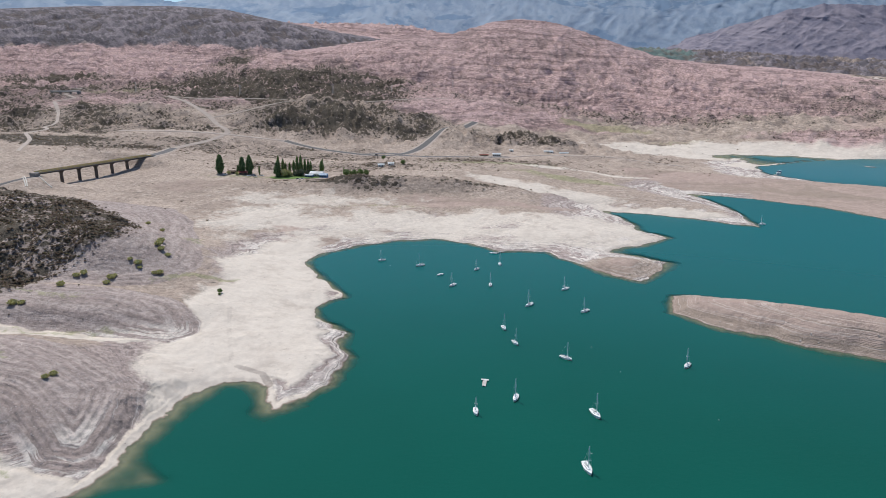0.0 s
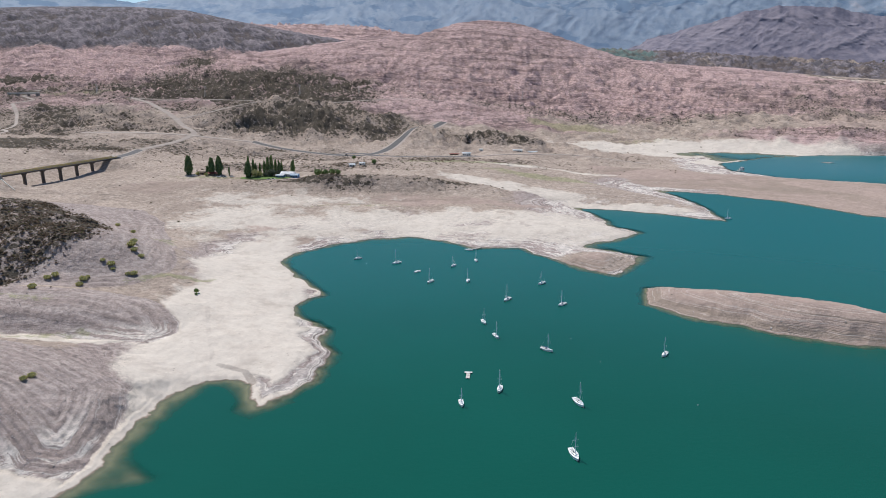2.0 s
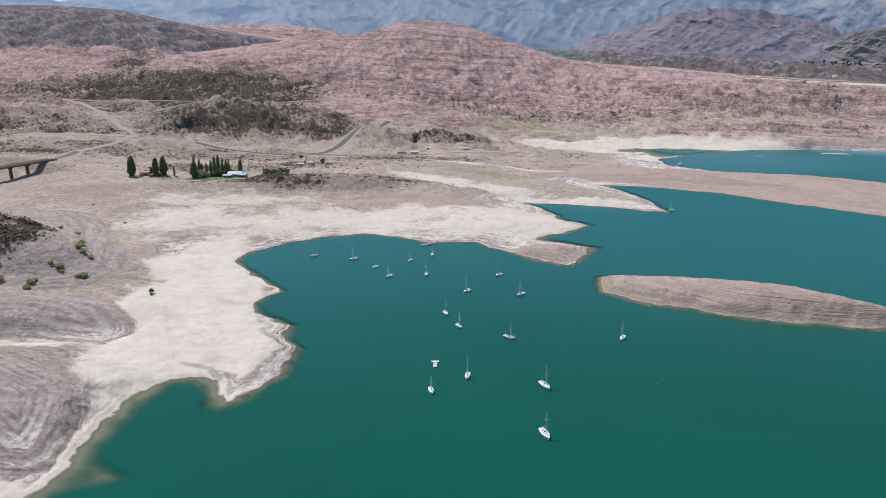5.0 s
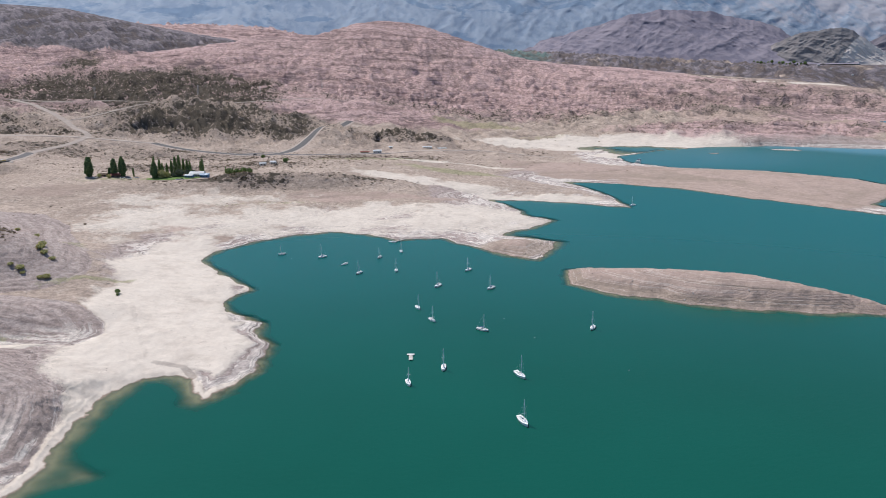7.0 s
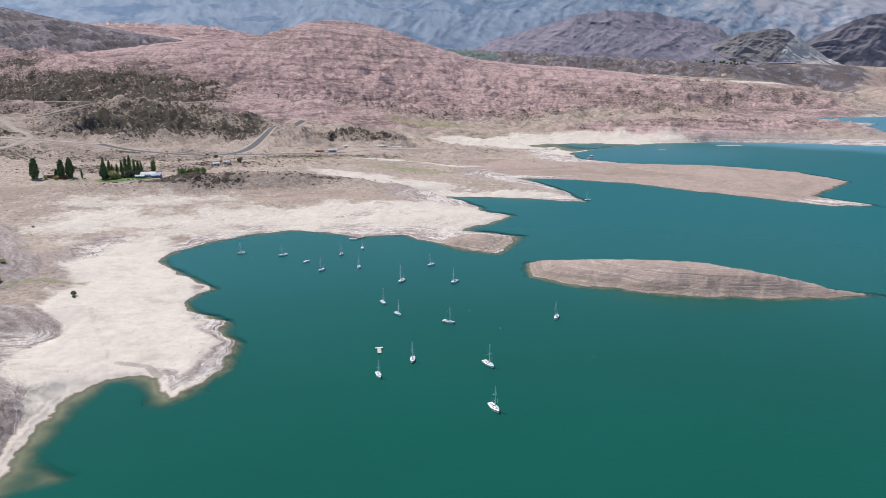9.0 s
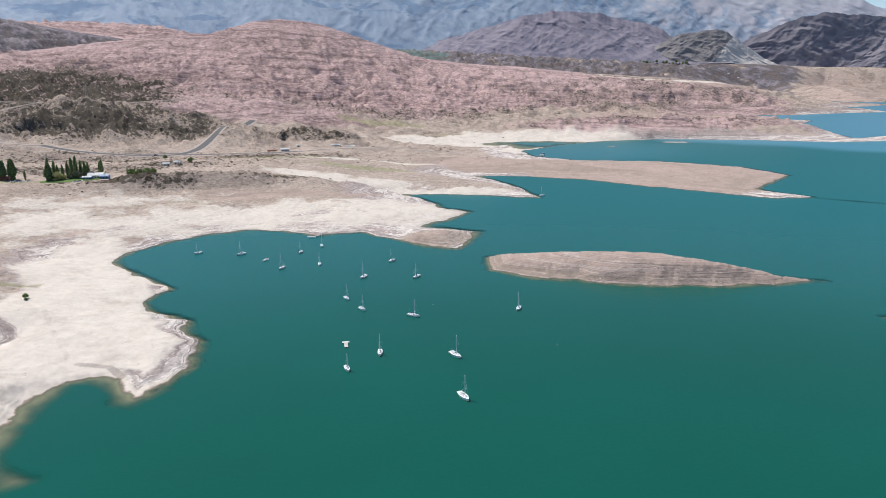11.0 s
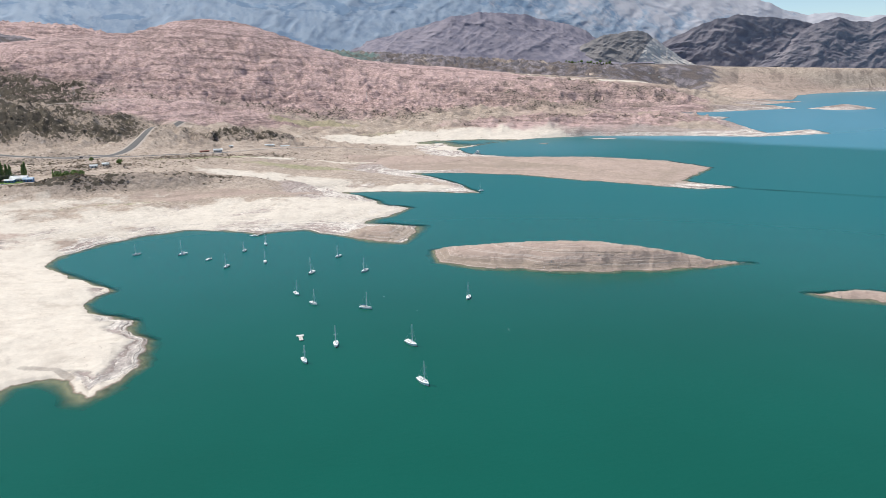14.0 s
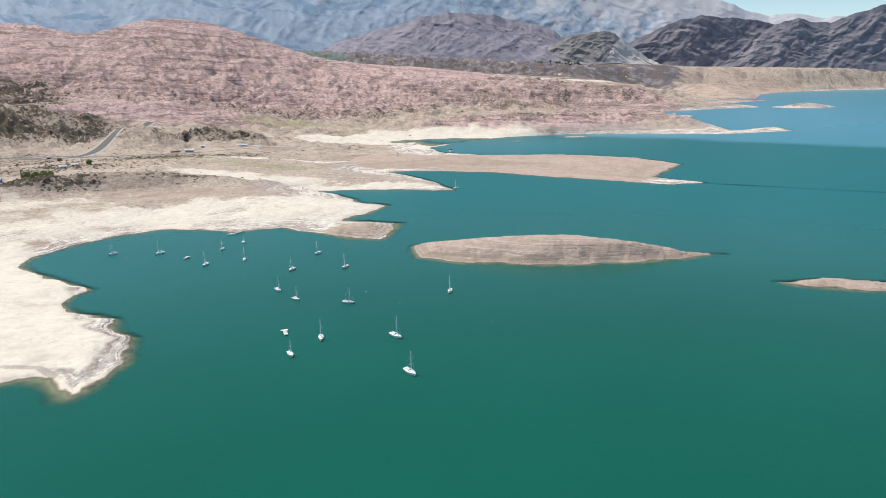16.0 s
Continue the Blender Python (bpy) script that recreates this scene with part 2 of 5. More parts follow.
def water_material():
    """Turbid green lake water: opaque in depth, clear over the shallows, still past the ruffled part, sky colour
    painted on with distance.
    """
    n = Nodes("lake_water", 0.12, 0.5)
    n.bsdf.inputs["IOR"].default_value = 1.333
    p = n.place()
    a = n.attribute("lake")
    depth, calm, _ = n.split(a.outputs["Vector"])
    tone = n.noise(p, 0.006, 4)
    colour = n.mix(n.span(tone, 0.3, 0.7), (0.006, 0.080, 0.058), (0.006, 0.090, 0.066))
    far_share, sky_tint, _ = n.split(n.attribute("far_water").outputs["Vector"])
    # Sky reflection is painted into the base colour, bluer with distance, palest far out.
    colour = n.mix(far_share, colour, (0.001, 0.116, 0.118))
    colour = n.mix(sky_tint, colour, (0.07, 0.235, 0.315))
    ripple = n.math("ADD", n.noise(n.scaled(p, 1, 1.7, 1), 0.35, 4, 0.6), n.math("MULTIPLY", n.noise(p, 2.2, 3), 0.35))
    still = n.span(n.math("ADD", calm, n.math("MULTIPLY", n.math("SUBTRACT", n.noise(n.scaled(p, 0.25, 1, 1), 0.012, 3), 0.5), 0.25)), 0.45, 0.55)
    ruffled = n.math("ADD", 0.14, n.math("SUBTRACT", n.math("MULTIPLY", far_share, 0.18), n.math("MULTIPLY", still, 0.05)))
    n.bsdf.inputs["Specular IOR Level"].default_value = 0.14
    n.put(ruffled, n.bsdf.inputs["Roughness"])
    bump = n.node("Bump", Distance=0.25)
    n.put(n.math("SUBTRACT", 0.24, n.math("MULTIPLY", still, 0.18)), bump.inputs["Strength"])
    n.put(ripple, bump.inputs["Height"])
    n.put(bump.outputs[0], n.bsdf.inputs["Normal"])
    clear = n.node("BsdfTransparent")
    n.put((0.80, 0.92, 0.86), clear.inputs[0])
    blend = n.node("MixShader")
    n.put(n.span(depth, -0.3, 2.4), blend.inputs[0])
    n.put(clear.outputs[0], blend.inputs[1])
    n.put(n.bsdf.outputs[0], blend.inputs[2])
    n.put(blend.outputs[0], n.out.inputs[0])
    return n.colour(colour)


def mountain_material(name, low, high, scar=None, cloud_shade=None, spurs=0.5):
    """Bare rock with relief shade painted in: paler on the spurs, darker in the gullies; scree, and painted cloud
    shade.
    """
    n = Nodes(name, 1.0, 0.05)
    p = n.place()
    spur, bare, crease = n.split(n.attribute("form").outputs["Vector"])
    x, y, z = n.split(p)
    lean = n.tree.nodes.new("ShaderNodeCombineXYZ")
    n.put(n.math("ADD", x, n.math("MULTIPLY", z, 0.7)), lean.inputs[0])
    n.put(n.math("MULTIPLY", y, 0.3), lean.inputs[1])
    n.put(n.math("MULTIPLY", n.math("SUBTRACT", z, n.math("MULTIPLY", x, 0.5)), 0.4), lean.inputs[2])
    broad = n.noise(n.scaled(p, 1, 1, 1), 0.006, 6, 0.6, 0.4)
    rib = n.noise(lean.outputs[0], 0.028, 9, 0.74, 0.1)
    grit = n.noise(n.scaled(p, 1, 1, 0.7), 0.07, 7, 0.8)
    # relief light and shade painted in: spurs and ribs paler, creases darker
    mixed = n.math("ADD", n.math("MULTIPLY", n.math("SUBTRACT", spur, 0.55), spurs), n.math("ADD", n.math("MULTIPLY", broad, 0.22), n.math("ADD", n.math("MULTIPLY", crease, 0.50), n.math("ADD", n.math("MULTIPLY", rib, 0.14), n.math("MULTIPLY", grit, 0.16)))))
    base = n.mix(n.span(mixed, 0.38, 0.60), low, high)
    # patches of cloud shade, painted into the rock colour
    if cloud_shade:
        base = n.mix(n.math("MULTIPLY", n.span(n.noise(n.scaled(p, 1, 1, 2.2), 0.0035, 8, 0.62, 0.5), 0.54, 0.60), 0.8), base, cloud_shade)
    if scar:
        pale = n.math("ADD", n.math("MULTIPLY", bare, 0.6), n.math("ADD", n.math("MULTIPLY", rib, 0.5), n.math("MULTIPLY", n.math("SUBTRACT", broad, 0.5), 0.6)))
        base = n.mix(n.span(pale, 0.50, 0.66), base, scar)
    n.bump(n.math("ADD", n.math("MULTIPLY", rib, 1.0), n.math("MULTIPLY", grit, 0.6)), 0.35, 8)
    return n.colour(base)


# ---- the lie of the land ----
_rng = np.random.default_rng(11)
PERM = _rng.permutation(256).astype(np.int32)
TURN_X, TURN_Y = np.cos(np.arange(256) / 256 * 2 * np.pi), np.sin(np.arange(256) / 256 * 2 * np.pi)


def grain(x, y, seed):
    """Gradient noise, about -0.7 to 0.7."""
    ix, iy = np.floor(x), np.floor(y)
    fx, fy = x - ix, y - iy
    ix, iy = ix.astype(np.int32) + seed * 57, iy.astype(np.int32) + seed * 31
    u, v = fx * fx * fx * (fx * (fx * 6 - 15) + 10), fy * fy * fy * (fy * (fy * 6 - 15) + 10)
    corner = []
    for ox in (0, 1):
        col = PERM[(ix + ox) & 255]
        for oy in (0, 1):
            a = PERM[(col + iy + oy) & 255]
            corner.append(TURN_X[a] * (fx - ox) + TURN_Y[a] * (fy - oy))
    return (corner[0] * (1 - u) + corner[2] * u) * (1 - v) + (corner[1] * (1 - u) + corner[3] * u) * v


def rough(x, y, size, octaves, seed, gain=0.5):
    """Fractal noise; size is that of the largest lumps in metres."""
    total, amp = 0.0, 1.0
    for k in range(octaves):
        total = total + amp * grain(x / size + 17.3 * k, y / size - 9.1 * k, seed + k)
        size, amp = size / 2.03, amp * gain
    return total


def gullies(x, y, size, octaves, seed, gain=0.5):
    """Ridged noise, 0 in the gullies to about 1 on the crests."""
    total, amp, most = 0.0, 1.0, 0.0
    for k in range(octaves):
        total = total + amp * (1 - np.abs(grain(x / size + 5.7 * k, y / size + 3.3 * k, seed + k)) * 1.9) ** 2
        most += amp
        size, amp = size / 2.1, amp * gain
    return total / most


def step(v, lo, hi):
    t = np.clip((v - lo) / (hi - lo), 0, 1)
    return t * t * (3 - 2 * t)


def to_line(x, y, line, closed=False):
    """Distance to a line of points, and the share along it as a point number."""
    best, where = np.full(x.shape, 1e9), np.zeros(x.shape)
    pts = list(line) + ([line[0]] if closed else [])
    for k, ((ax, ay), (bx, by)) in enumerate(zip(pts, pts[1:])):
        ex, ey = bx - ax, by - ay
        t = np.clip(((x - ax) * ex + (y - ay) * ey) / (ex * ex + ey * ey), 0, 1)
        d = np.hypot(x - ax - t * ex, y - ay - t * ey)
        near = d < best
        best, where = np.where(near, d, best), np.where(near, k + t, where)
    return best, where


def inside(x, y, poly):
    odd = np.zeros(x.shape, bool)
    for (ax, ay), (bx, by) in zip(poly, poly[1:] + poly[:1]):
        if ay != by:
            odd ^= ((ay > y) != (by > y)) & (x < (bx - ax) * (y - ay) / (by - ay) + ax)
    return odd


# the waterline, bay by bay
SHORE_BAY = [
    (-128, 190), (-117, 202), (-110, 212), (-110, 224), (-113, 243), (-110, 256), (-103, 269), (-95, 279), (-84, 281), (-75, 273),
    (-68, 255), (-60, 262), (-52, 275), (-45, 293), (-43, 308), (-53, 329), (-49, 340), (-58, 352), (-69, 367), (-70, 384),
    (-62, 399), (-67, 418), (-80, 438), (-89, 457), (-99, 487), (-92, 500), (-72, 522), (-45, 543), (-6, 552), (20, 537),
    (42, 514), (76, 508), (94, 482), (106, 453), (127, 431), (149, 457), (162, 480), (145, 492), (124, 512),
]
SHORE_SPITS = [
    (153, 530), (185, 557), (166, 592), (170, 610), (158, 672), (198, 655), (235, 634), (276, 596), (286, 656), (284, 742),
    (268, 776), (333, 742), (384, 690), (417, 620), (446, 579), (465, 536), (490, 507), (522, 501), (507, 560), (560, 593),
    (618, 627), (623, 708), (568, 801), (464, 866), (435, 936), (452, 1010), (565, 1079), (666, 1106), (788, 1092), (921, 1002),
    (1015, 910), (1178, 883), (1238, 974), (1095, 952), (1194, 1130), (1230, 1234), (1436, 1375),
]
SHORE_FAR = [
    (1388, 1470), (1335, 1552), (1372, 1670), (1581, 1590), (1819, 1594), (1943, 1576), (1990, 1640), (1880, 1800), (2446, 1941), (2213, 2048),
    (2315, 2368), (2560, 2880), (2720, 2960), (2640, 2640), (2510, 2230), (2580, 2110), (3100, 2500), (3420, 2640), (3700, 2690), (3920, 2680),
    (4300, 2560), (4900, 2200), (5300, 1300), (3900, -500), (1500, -1500), (0, -1200), (-420, -600), (-260, 0), (-160, 140),
]
LAKE = SHORE_BAY + SHORE_SPITS + SHORE_FAR
ISLANDS = [
    [(139, 404), (130, 372), (144, 351), (180, 320), (230, 296), (266, 286), (298, 281), (262, 312), (225, 345), (186, 380), (160, 398)],
    [(278, 221), (284, 206), (308, 184), (335, 168), (328, 190), (300, 214)],
    [(738, 1040), (760, 1024), (790, 1008), (782, 1026), (756, 1042)],
    [(606, 1014), (618, 1004), (636, 1004), (622, 1016)],
    [(1965, 1560), (1955, 1452), (2020, 1425), (2095, 1405), (2098, 1470), (2075, 1540)],
]
# crests of the mountains: x, y, height
RED_CREST = [(-1700, 3000, 175, 450), (-800, 2950, 200, 450), (-420, 2850, 242, 560), (-180, 2800, 268, 760), (35, 2800, 284, 880), (98, 2800, 303, 900), (185, 2795, 326, 900),
             (275, 2790, 338, 900), (375, 2775, 331, 900), (462, 2760, 312, 900), (568, 2740, 278, 860), (668, 2720, 240, 800), (767, 2700, 208, 740), (840, 2680, 188, 900),
             (1000, 2700, 170, 1150), (1250, 2750, 158, 1400), (1500, 2800, 138, 1500), (1900, 2800, 110, 1500)]
LEFT_CREST = [(-3200, 2900, 425, 1300), (-1960, 3255, 412, 1100), (-1665, 3415, 438, 1100), (-1325, 3560, 452, 1150), (-1080, 3640, 442, 1200), (-950, 3680, 416, 1200), (-730, 3730, 372, 1100), (-535, 3775, 338, 1050), (-200, 3800, 285, 950)]
# x, y, half length, half width, turn in degrees, height, steepness
HILLS = [
    (-305, 470, 140, 62, -15, 24, 4), (-212, 348, 90, 26, 3, 5.5, 4), (-200, 252, 84, 43, 0, 14, 3), (-200, 319, 75, 10, 5, -4, 2),
    (-205, 1245, 150, 110, 0, 42, 2), (-42, 704, 110, 16, 2, 12, 2), (-90, 745, 190, 75, 0, 7, 2), (85, 1120, 110, 55, 10, 14, 2),
    (800, 1190, 260, 100, -20, 24, 2), (520, 1150, 180, 90, 0, -7, 2), (212, 332, 75, 24, -38, 10, 2), (-207, 425, 30, 26, 0, 6, 3), (-375, 540, 60, 50, 0, 9, 2), (-620, 1220, 200, 120, 0, 22, 2), (-400, 660, 40, 22, 65, 6, 2), (20, 1150, 40, 70, 15, 14, 2),
    (-560, 900, 200, 160, 0, 15, 2), (118, 458, 30, 16, 15, 4, 2), (215, 690, 70, 30, -35, 3.5, 2), (300, 200, 40, 14, -40, 2, 2),
    (40, 860, 130, 60, 0, 6, 2), (-430, 1060, 150, 60, 10, 10, 2), (1050, 1250, 200, 90, -30, 20, 2), (1700, 1900, 300, 90, -25, 16, 2), (2040, 1470, 60, 40, -60, 9, 2), (1650, 1660, 150, 40, -10, 9, 2),
]
# x, y, half length, half width, turn, share
SILT = [
    (-98, 345, 44, 118, 3, 1), (-115, 462, 36, 85, -6, 0.85), (-150, 560, 60, 50, 0, 0.42), (-178, 319, 75, 11, 3, 1), (-165, 196, 46, 13, -8, 1), (-100, 590, 150, 60, 0, 0.56),
    (-50, 590, 90, 40, 0, 0.62), (-120, 655, 110, 25, 0, 0.46), (55, 575, 130, 55, -8, 0.62), (130, 560, 62, 62, 0, 0.64), (100, 740, 110, 26, -32, 0.62), (205, 655, 75, 17, -22, 0.75),
    (150, 860, 110, 12, -14, 0.75), (500, 1165, 250, 95, -4, 0.85), (470, 1015, 55, 45, 30, 1), (640, 1110, 100, 45, -8, 1), (1250, 2350, 500, 40, -10, 0.8), (2000, 2380, 400, 60, -5, 0.8), (1500, 2420, 300, 14, -14, 1), (2250, 2650, 420, 16, -20, 0.9), (3100, 2450, 600, 320, -50, 0.25), (3500, 1900, 500, 500, 0, 0.25),
]
SCRUB = [
    (-40, 708, 118, 20, 2, 0.85), (-170, 1240, 200, 140, 0, 1), (-415, 1790, 320, 470, 14, 1.7), (-620, 1150, 220, 110, 0, 0.8),
    (-480, 880, 140, 45, 0, 1.1), (-120, 815, 150, 34, 4, 0.75), (-600, 1000, 160, 40, 10, 1.0), (-430, 1060, 150, 30, 10, 0.9), (95, 1130, 120, 60, -6, 0.95), (-240, 950, 170, 60, 0, 0.85), (60, 900, 120, 40, 0, 0.5), (450, 1650, 420, 150, 0, 0.55),
    (850, 1220, 280, 80, -20, 0.55), (-900, 1500, 260, 400, 0, 0.8), (-745, 2560, 55, 330, 8, 1.2), (-330, 2080, 260, 90, -10, 1.2), (-1080, 2000, 170, 120, 0, 1.0), (1300, 1900, 500, 300, 0, 0.5), (1500, 3300, 900, 320, -5, 0.9), (1750, 2520, 420, 45, -12, 1.1), (2100, 2900, 700, 90, -20, 1.2), (1500, 2150, 260, 40, -25, 0.9), (2500, 3150, 500, 70, -35, 1.0),
]
LUSH = [
    (-190, 321, 60, 6, 4, 0.62), (-150, 405, 25, 7, 30, 0.9), (-182, 492, 12, 26, 0, 0.7), (-162, 205, 18, 7, -20, 0.9), (-185, 262, 10, 6, 0, 0.9),
    (150, 800, 80, 18, -25, 1.0), (420, 1270, 120, 40, 0, 0.55), (-155, 738, 34, 12, 8, 1.3), (60, 880, 90, 20, 0, 0.95), (-215, 735, 40, 10, 0, 0.8), (-230, 352, 60, 4, 2, 0.7), (-60, 640, 90, 6, -4, 0.6),
]
BROWN = [(-101, 524, 20, 34, -38, 0.8), (-130, 568, 12, 40, 32, 0.62), (-66, 556, 34, 9, 22, 0.7), (30, 655, 120, 20, -4, 0.62), (-250, 690, 60, 26, 20, 0.55), (1450, 1900, 900, 330, 50, 0.95), (480, 700, 190, 130, -55, 1), (330, 830, 120, 60, -30, 1), (560, 690, 90, 160, -30, 1), (3000, 2300, 1200, 900, -45, 1), (2700, 3000, 700, 300, -40, 0.9), (118, 458, 34, 18, 15, 0.6), (212, 335, 110, 50, -38, 0.95), (305, 195, 60, 34, -40, 0.95)]
ROADS = [
    # half width, paved, points
    (5.0, 1, [(-236, 1050), (-190, 1010), (-145, 975), (-110, 950), (-85, 940), (-62, 950), (-45, 985), (-24, 1070), (2, 1150), (25, 1230), (60, 1320)]),
    (3.5, 1, [(-110, 950), (-92, 965), (-70, 968), (-52, 960)]),
    (4.0, 1, [(-62, 950), (-20, 935), (40, 945), (90, 960)]),
    (3.8, 1, [(-450, 575), (-425, 622), (-398, 680)]),
    (3.8, 1, [(-340, 808), (-336, 845), (-338, 880)]),
    (4.0, 0, [(-338, 880), (-330, 960), (-322, 1060), (-390, 1190), (-487, 1347), (-543, 1408)]),
    (3.0, 0, [(-460, 1000), (-400, 1020), (-322, 1045), (-236, 1050)]),
    (2.5, 0, [(-390, 1190), (-330, 1230), (-250, 1290)]),
    (2.5, 0, [(90, 960), (130, 985), (240, 1000), (330, 960)]),
    (2.2, 0, [(-480, 790), (-505, 860), (-552, 930), (-560, 1000), (-606, 1070), (-612, 1120), (-640, 1180)]),
    (2.4, 0, [(-543, 1408), (-475, 1385), (-400, 1395), (-313, 1400), (-194, 1430), (-80, 1500), (-15, 1540), (60, 1560)]),
    (2.8, 0, [(-884, 1721), (-810, 1640), (-822, 1560), (-752, 1500), (-760, 1430), (-700, 1360), (-705, 1290), (-640, 1180)]),
]


# gravel lobes of the old shore, and the scrub slope above them
LOBES = [
    [(-520, 640), (-300, 617), (-237, 601), (-205, 560), (-188, 520), (-170, 478), (-157, 440), (-154, 415), (-162, 394), (-183, 382), (-230, 374), (-520, 380)],
    [(-520, 372), (-240, 369), (-180, 372), (-152, 364), (-133, 350), (-124, 337), (-121, 327), (-132, 313), (-150, 316), (-176, 321), (-225, 322), (-520, 330)],
    [(-520, 318), (-230, 310), (-193, 300), (-169, 291), (-150, 281), (-136, 272), (-121, 262), (-115, 245), (-113, 225), (-114, 212), (-124, 205), (-138, 206), (-150, 217), (-162, 226), (-210, 230), (-520, 200)],
]
SCRUB_SLOPE = [(-520, 650), (-381, 642), (-346, 635), (-288, 592), (-240, 520), (-205, 465), (-198, 425), (-211, 398), (-226, 376), (-222, 350), (-226, 333), (-520, 330)]


def within(x, y, poly):
    """Metres inside an outline, below nought outside."""
    e = to_line(x, y, poly, True)[0]
    return np.where(inside(x, y, poly), e, -e)


def spread(x, y, spots, power=3):
    """The greatest share that any of some oval spots gives."""
    most = np.zeros(x.shape)
    for hx, hy, a, b, turn, share in spots:
        c, s = math.cos(radians(turn)), math.sin(radians(turn))
        q = np.sqrt((((x - hx) * c + (y - hy) * s) / a) ** 2 + ((-(x - hx) * s + (y - hy) * c) / b) ** 2)
        most = np.maximum(most, share * np.exp(-(q ** power) * 0.8))
    return most


def ridge(x, y, crest, power):
    """The crest's height, and the share of it that each place has."""
    d, at = to_line(x, y, [(a, b) for a, b, *_ in crest])
    top = np.interp(at, range(len(crest)), [c[2] for c in crest])
    width = np.interp(at, range(len(crest)), [c[3] for c in crest])
    return top, np.clip(1 - d / width, 0, 1) ** power


def waterline(x, y):
    """Metres from the waterline: above nought on land."""
    wx, wy = x + 5 * rough(x, y, 26, 5, 3, 0.6), y + 5 * rough(x, y, 26, 5, 7, 0.6)
    d = to_line(wx, wy, LAKE, True)[0]
    d = np.where(inside(wx, wy, LAKE), -d, d)
    for isle in ISLANDS:
        e = to_line(wx, wy, isle, True)[0]
        d = np.maximum(d, np.where(inside(wx, wy, isle), e, -e))
    return d


def shelves(z, x, y, rise, seed, wobble=0.4):
    """What to add to a slope to cut it into shelves, and the share of riser."""
    level = z / rise + wobble * rough(x, y, 60, 3, seed)
    part_way = level - np.floor(level)
    return (np.floor(level) + step(part_way, 0.5, 0.95) - level) * rise, step(part_way, 0.5, 0.62) * (1 - step(part_way, 0.85, 0.98))


def swell(x, y, d):
    """The broad form of the land, with no small relief."""
    r, az = np.hypot(x, y), np.degrees(np.arctan2(x, y))
    up = np.maximum(d, 0)
    low = 1 - 0.5 * step(x, 150, 420) * step(y, 480, 700) * (1 - step(y, 1200, 1700))
    z = low * 30 * (1 - np.exp(-up / 260)) + 0.5 * step(up, 0, 4)
    for hx, hy, a, b, turn, height, power in HILLS:
        c, s = math.cos(radians(turn)), math.sin(radians(turn))
        q = np.sqrt((((x - hx) * c + (y - hy) * s) / a) ** 2 + ((-(x - hx) * s + (y - hy) * c) / b) ** 2)
        z = z + height * np.exp(-(q ** power)) * step(up, 0, 12)
    z = z + 12 * step(-x, 150, 400) * step(y, 600, 800)
    # the dry valley under the bridge
    along, across = ((x + 398) * 58 + (y - 680) * 128) / 140.5, ((x + 398) * 128 - (y - 680) * 58) / 140.5
    dug = step(along, 4, 20) * (1 - step(along, 112, 134)) * np.exp(-((across - 12) / 62) ** 2)
    z = z + (22.5 + 0.05 * np.maximum(along - 40, 0) - z) * dug
    z = z + 50 * step(y - 0.1 * x, 1150, 1550) * step(-x, -480, 50)
    z = z + 20 * step(y, 1300, 2600) * step(up, 0, 300)
    drawn_in = r * np.cos(np.clip(np.radians(az) - radians(27), 0, radians(34)))
    far = step(drawn_in, np.interp(az, (41, 47), (3000, 4050)), np.interp(az, (41, 47), (4300, 4440)))
    rise = np.interp(az, (-60, 5, 12, 18, 27, 35, 42, 46, 53, 60), (250, 250, 230, 215, 170, 132, 128, 105, 98, 98))
    return z + far * rise * step(up, 0, np.interp(az, (40, 48), (350, 220)))


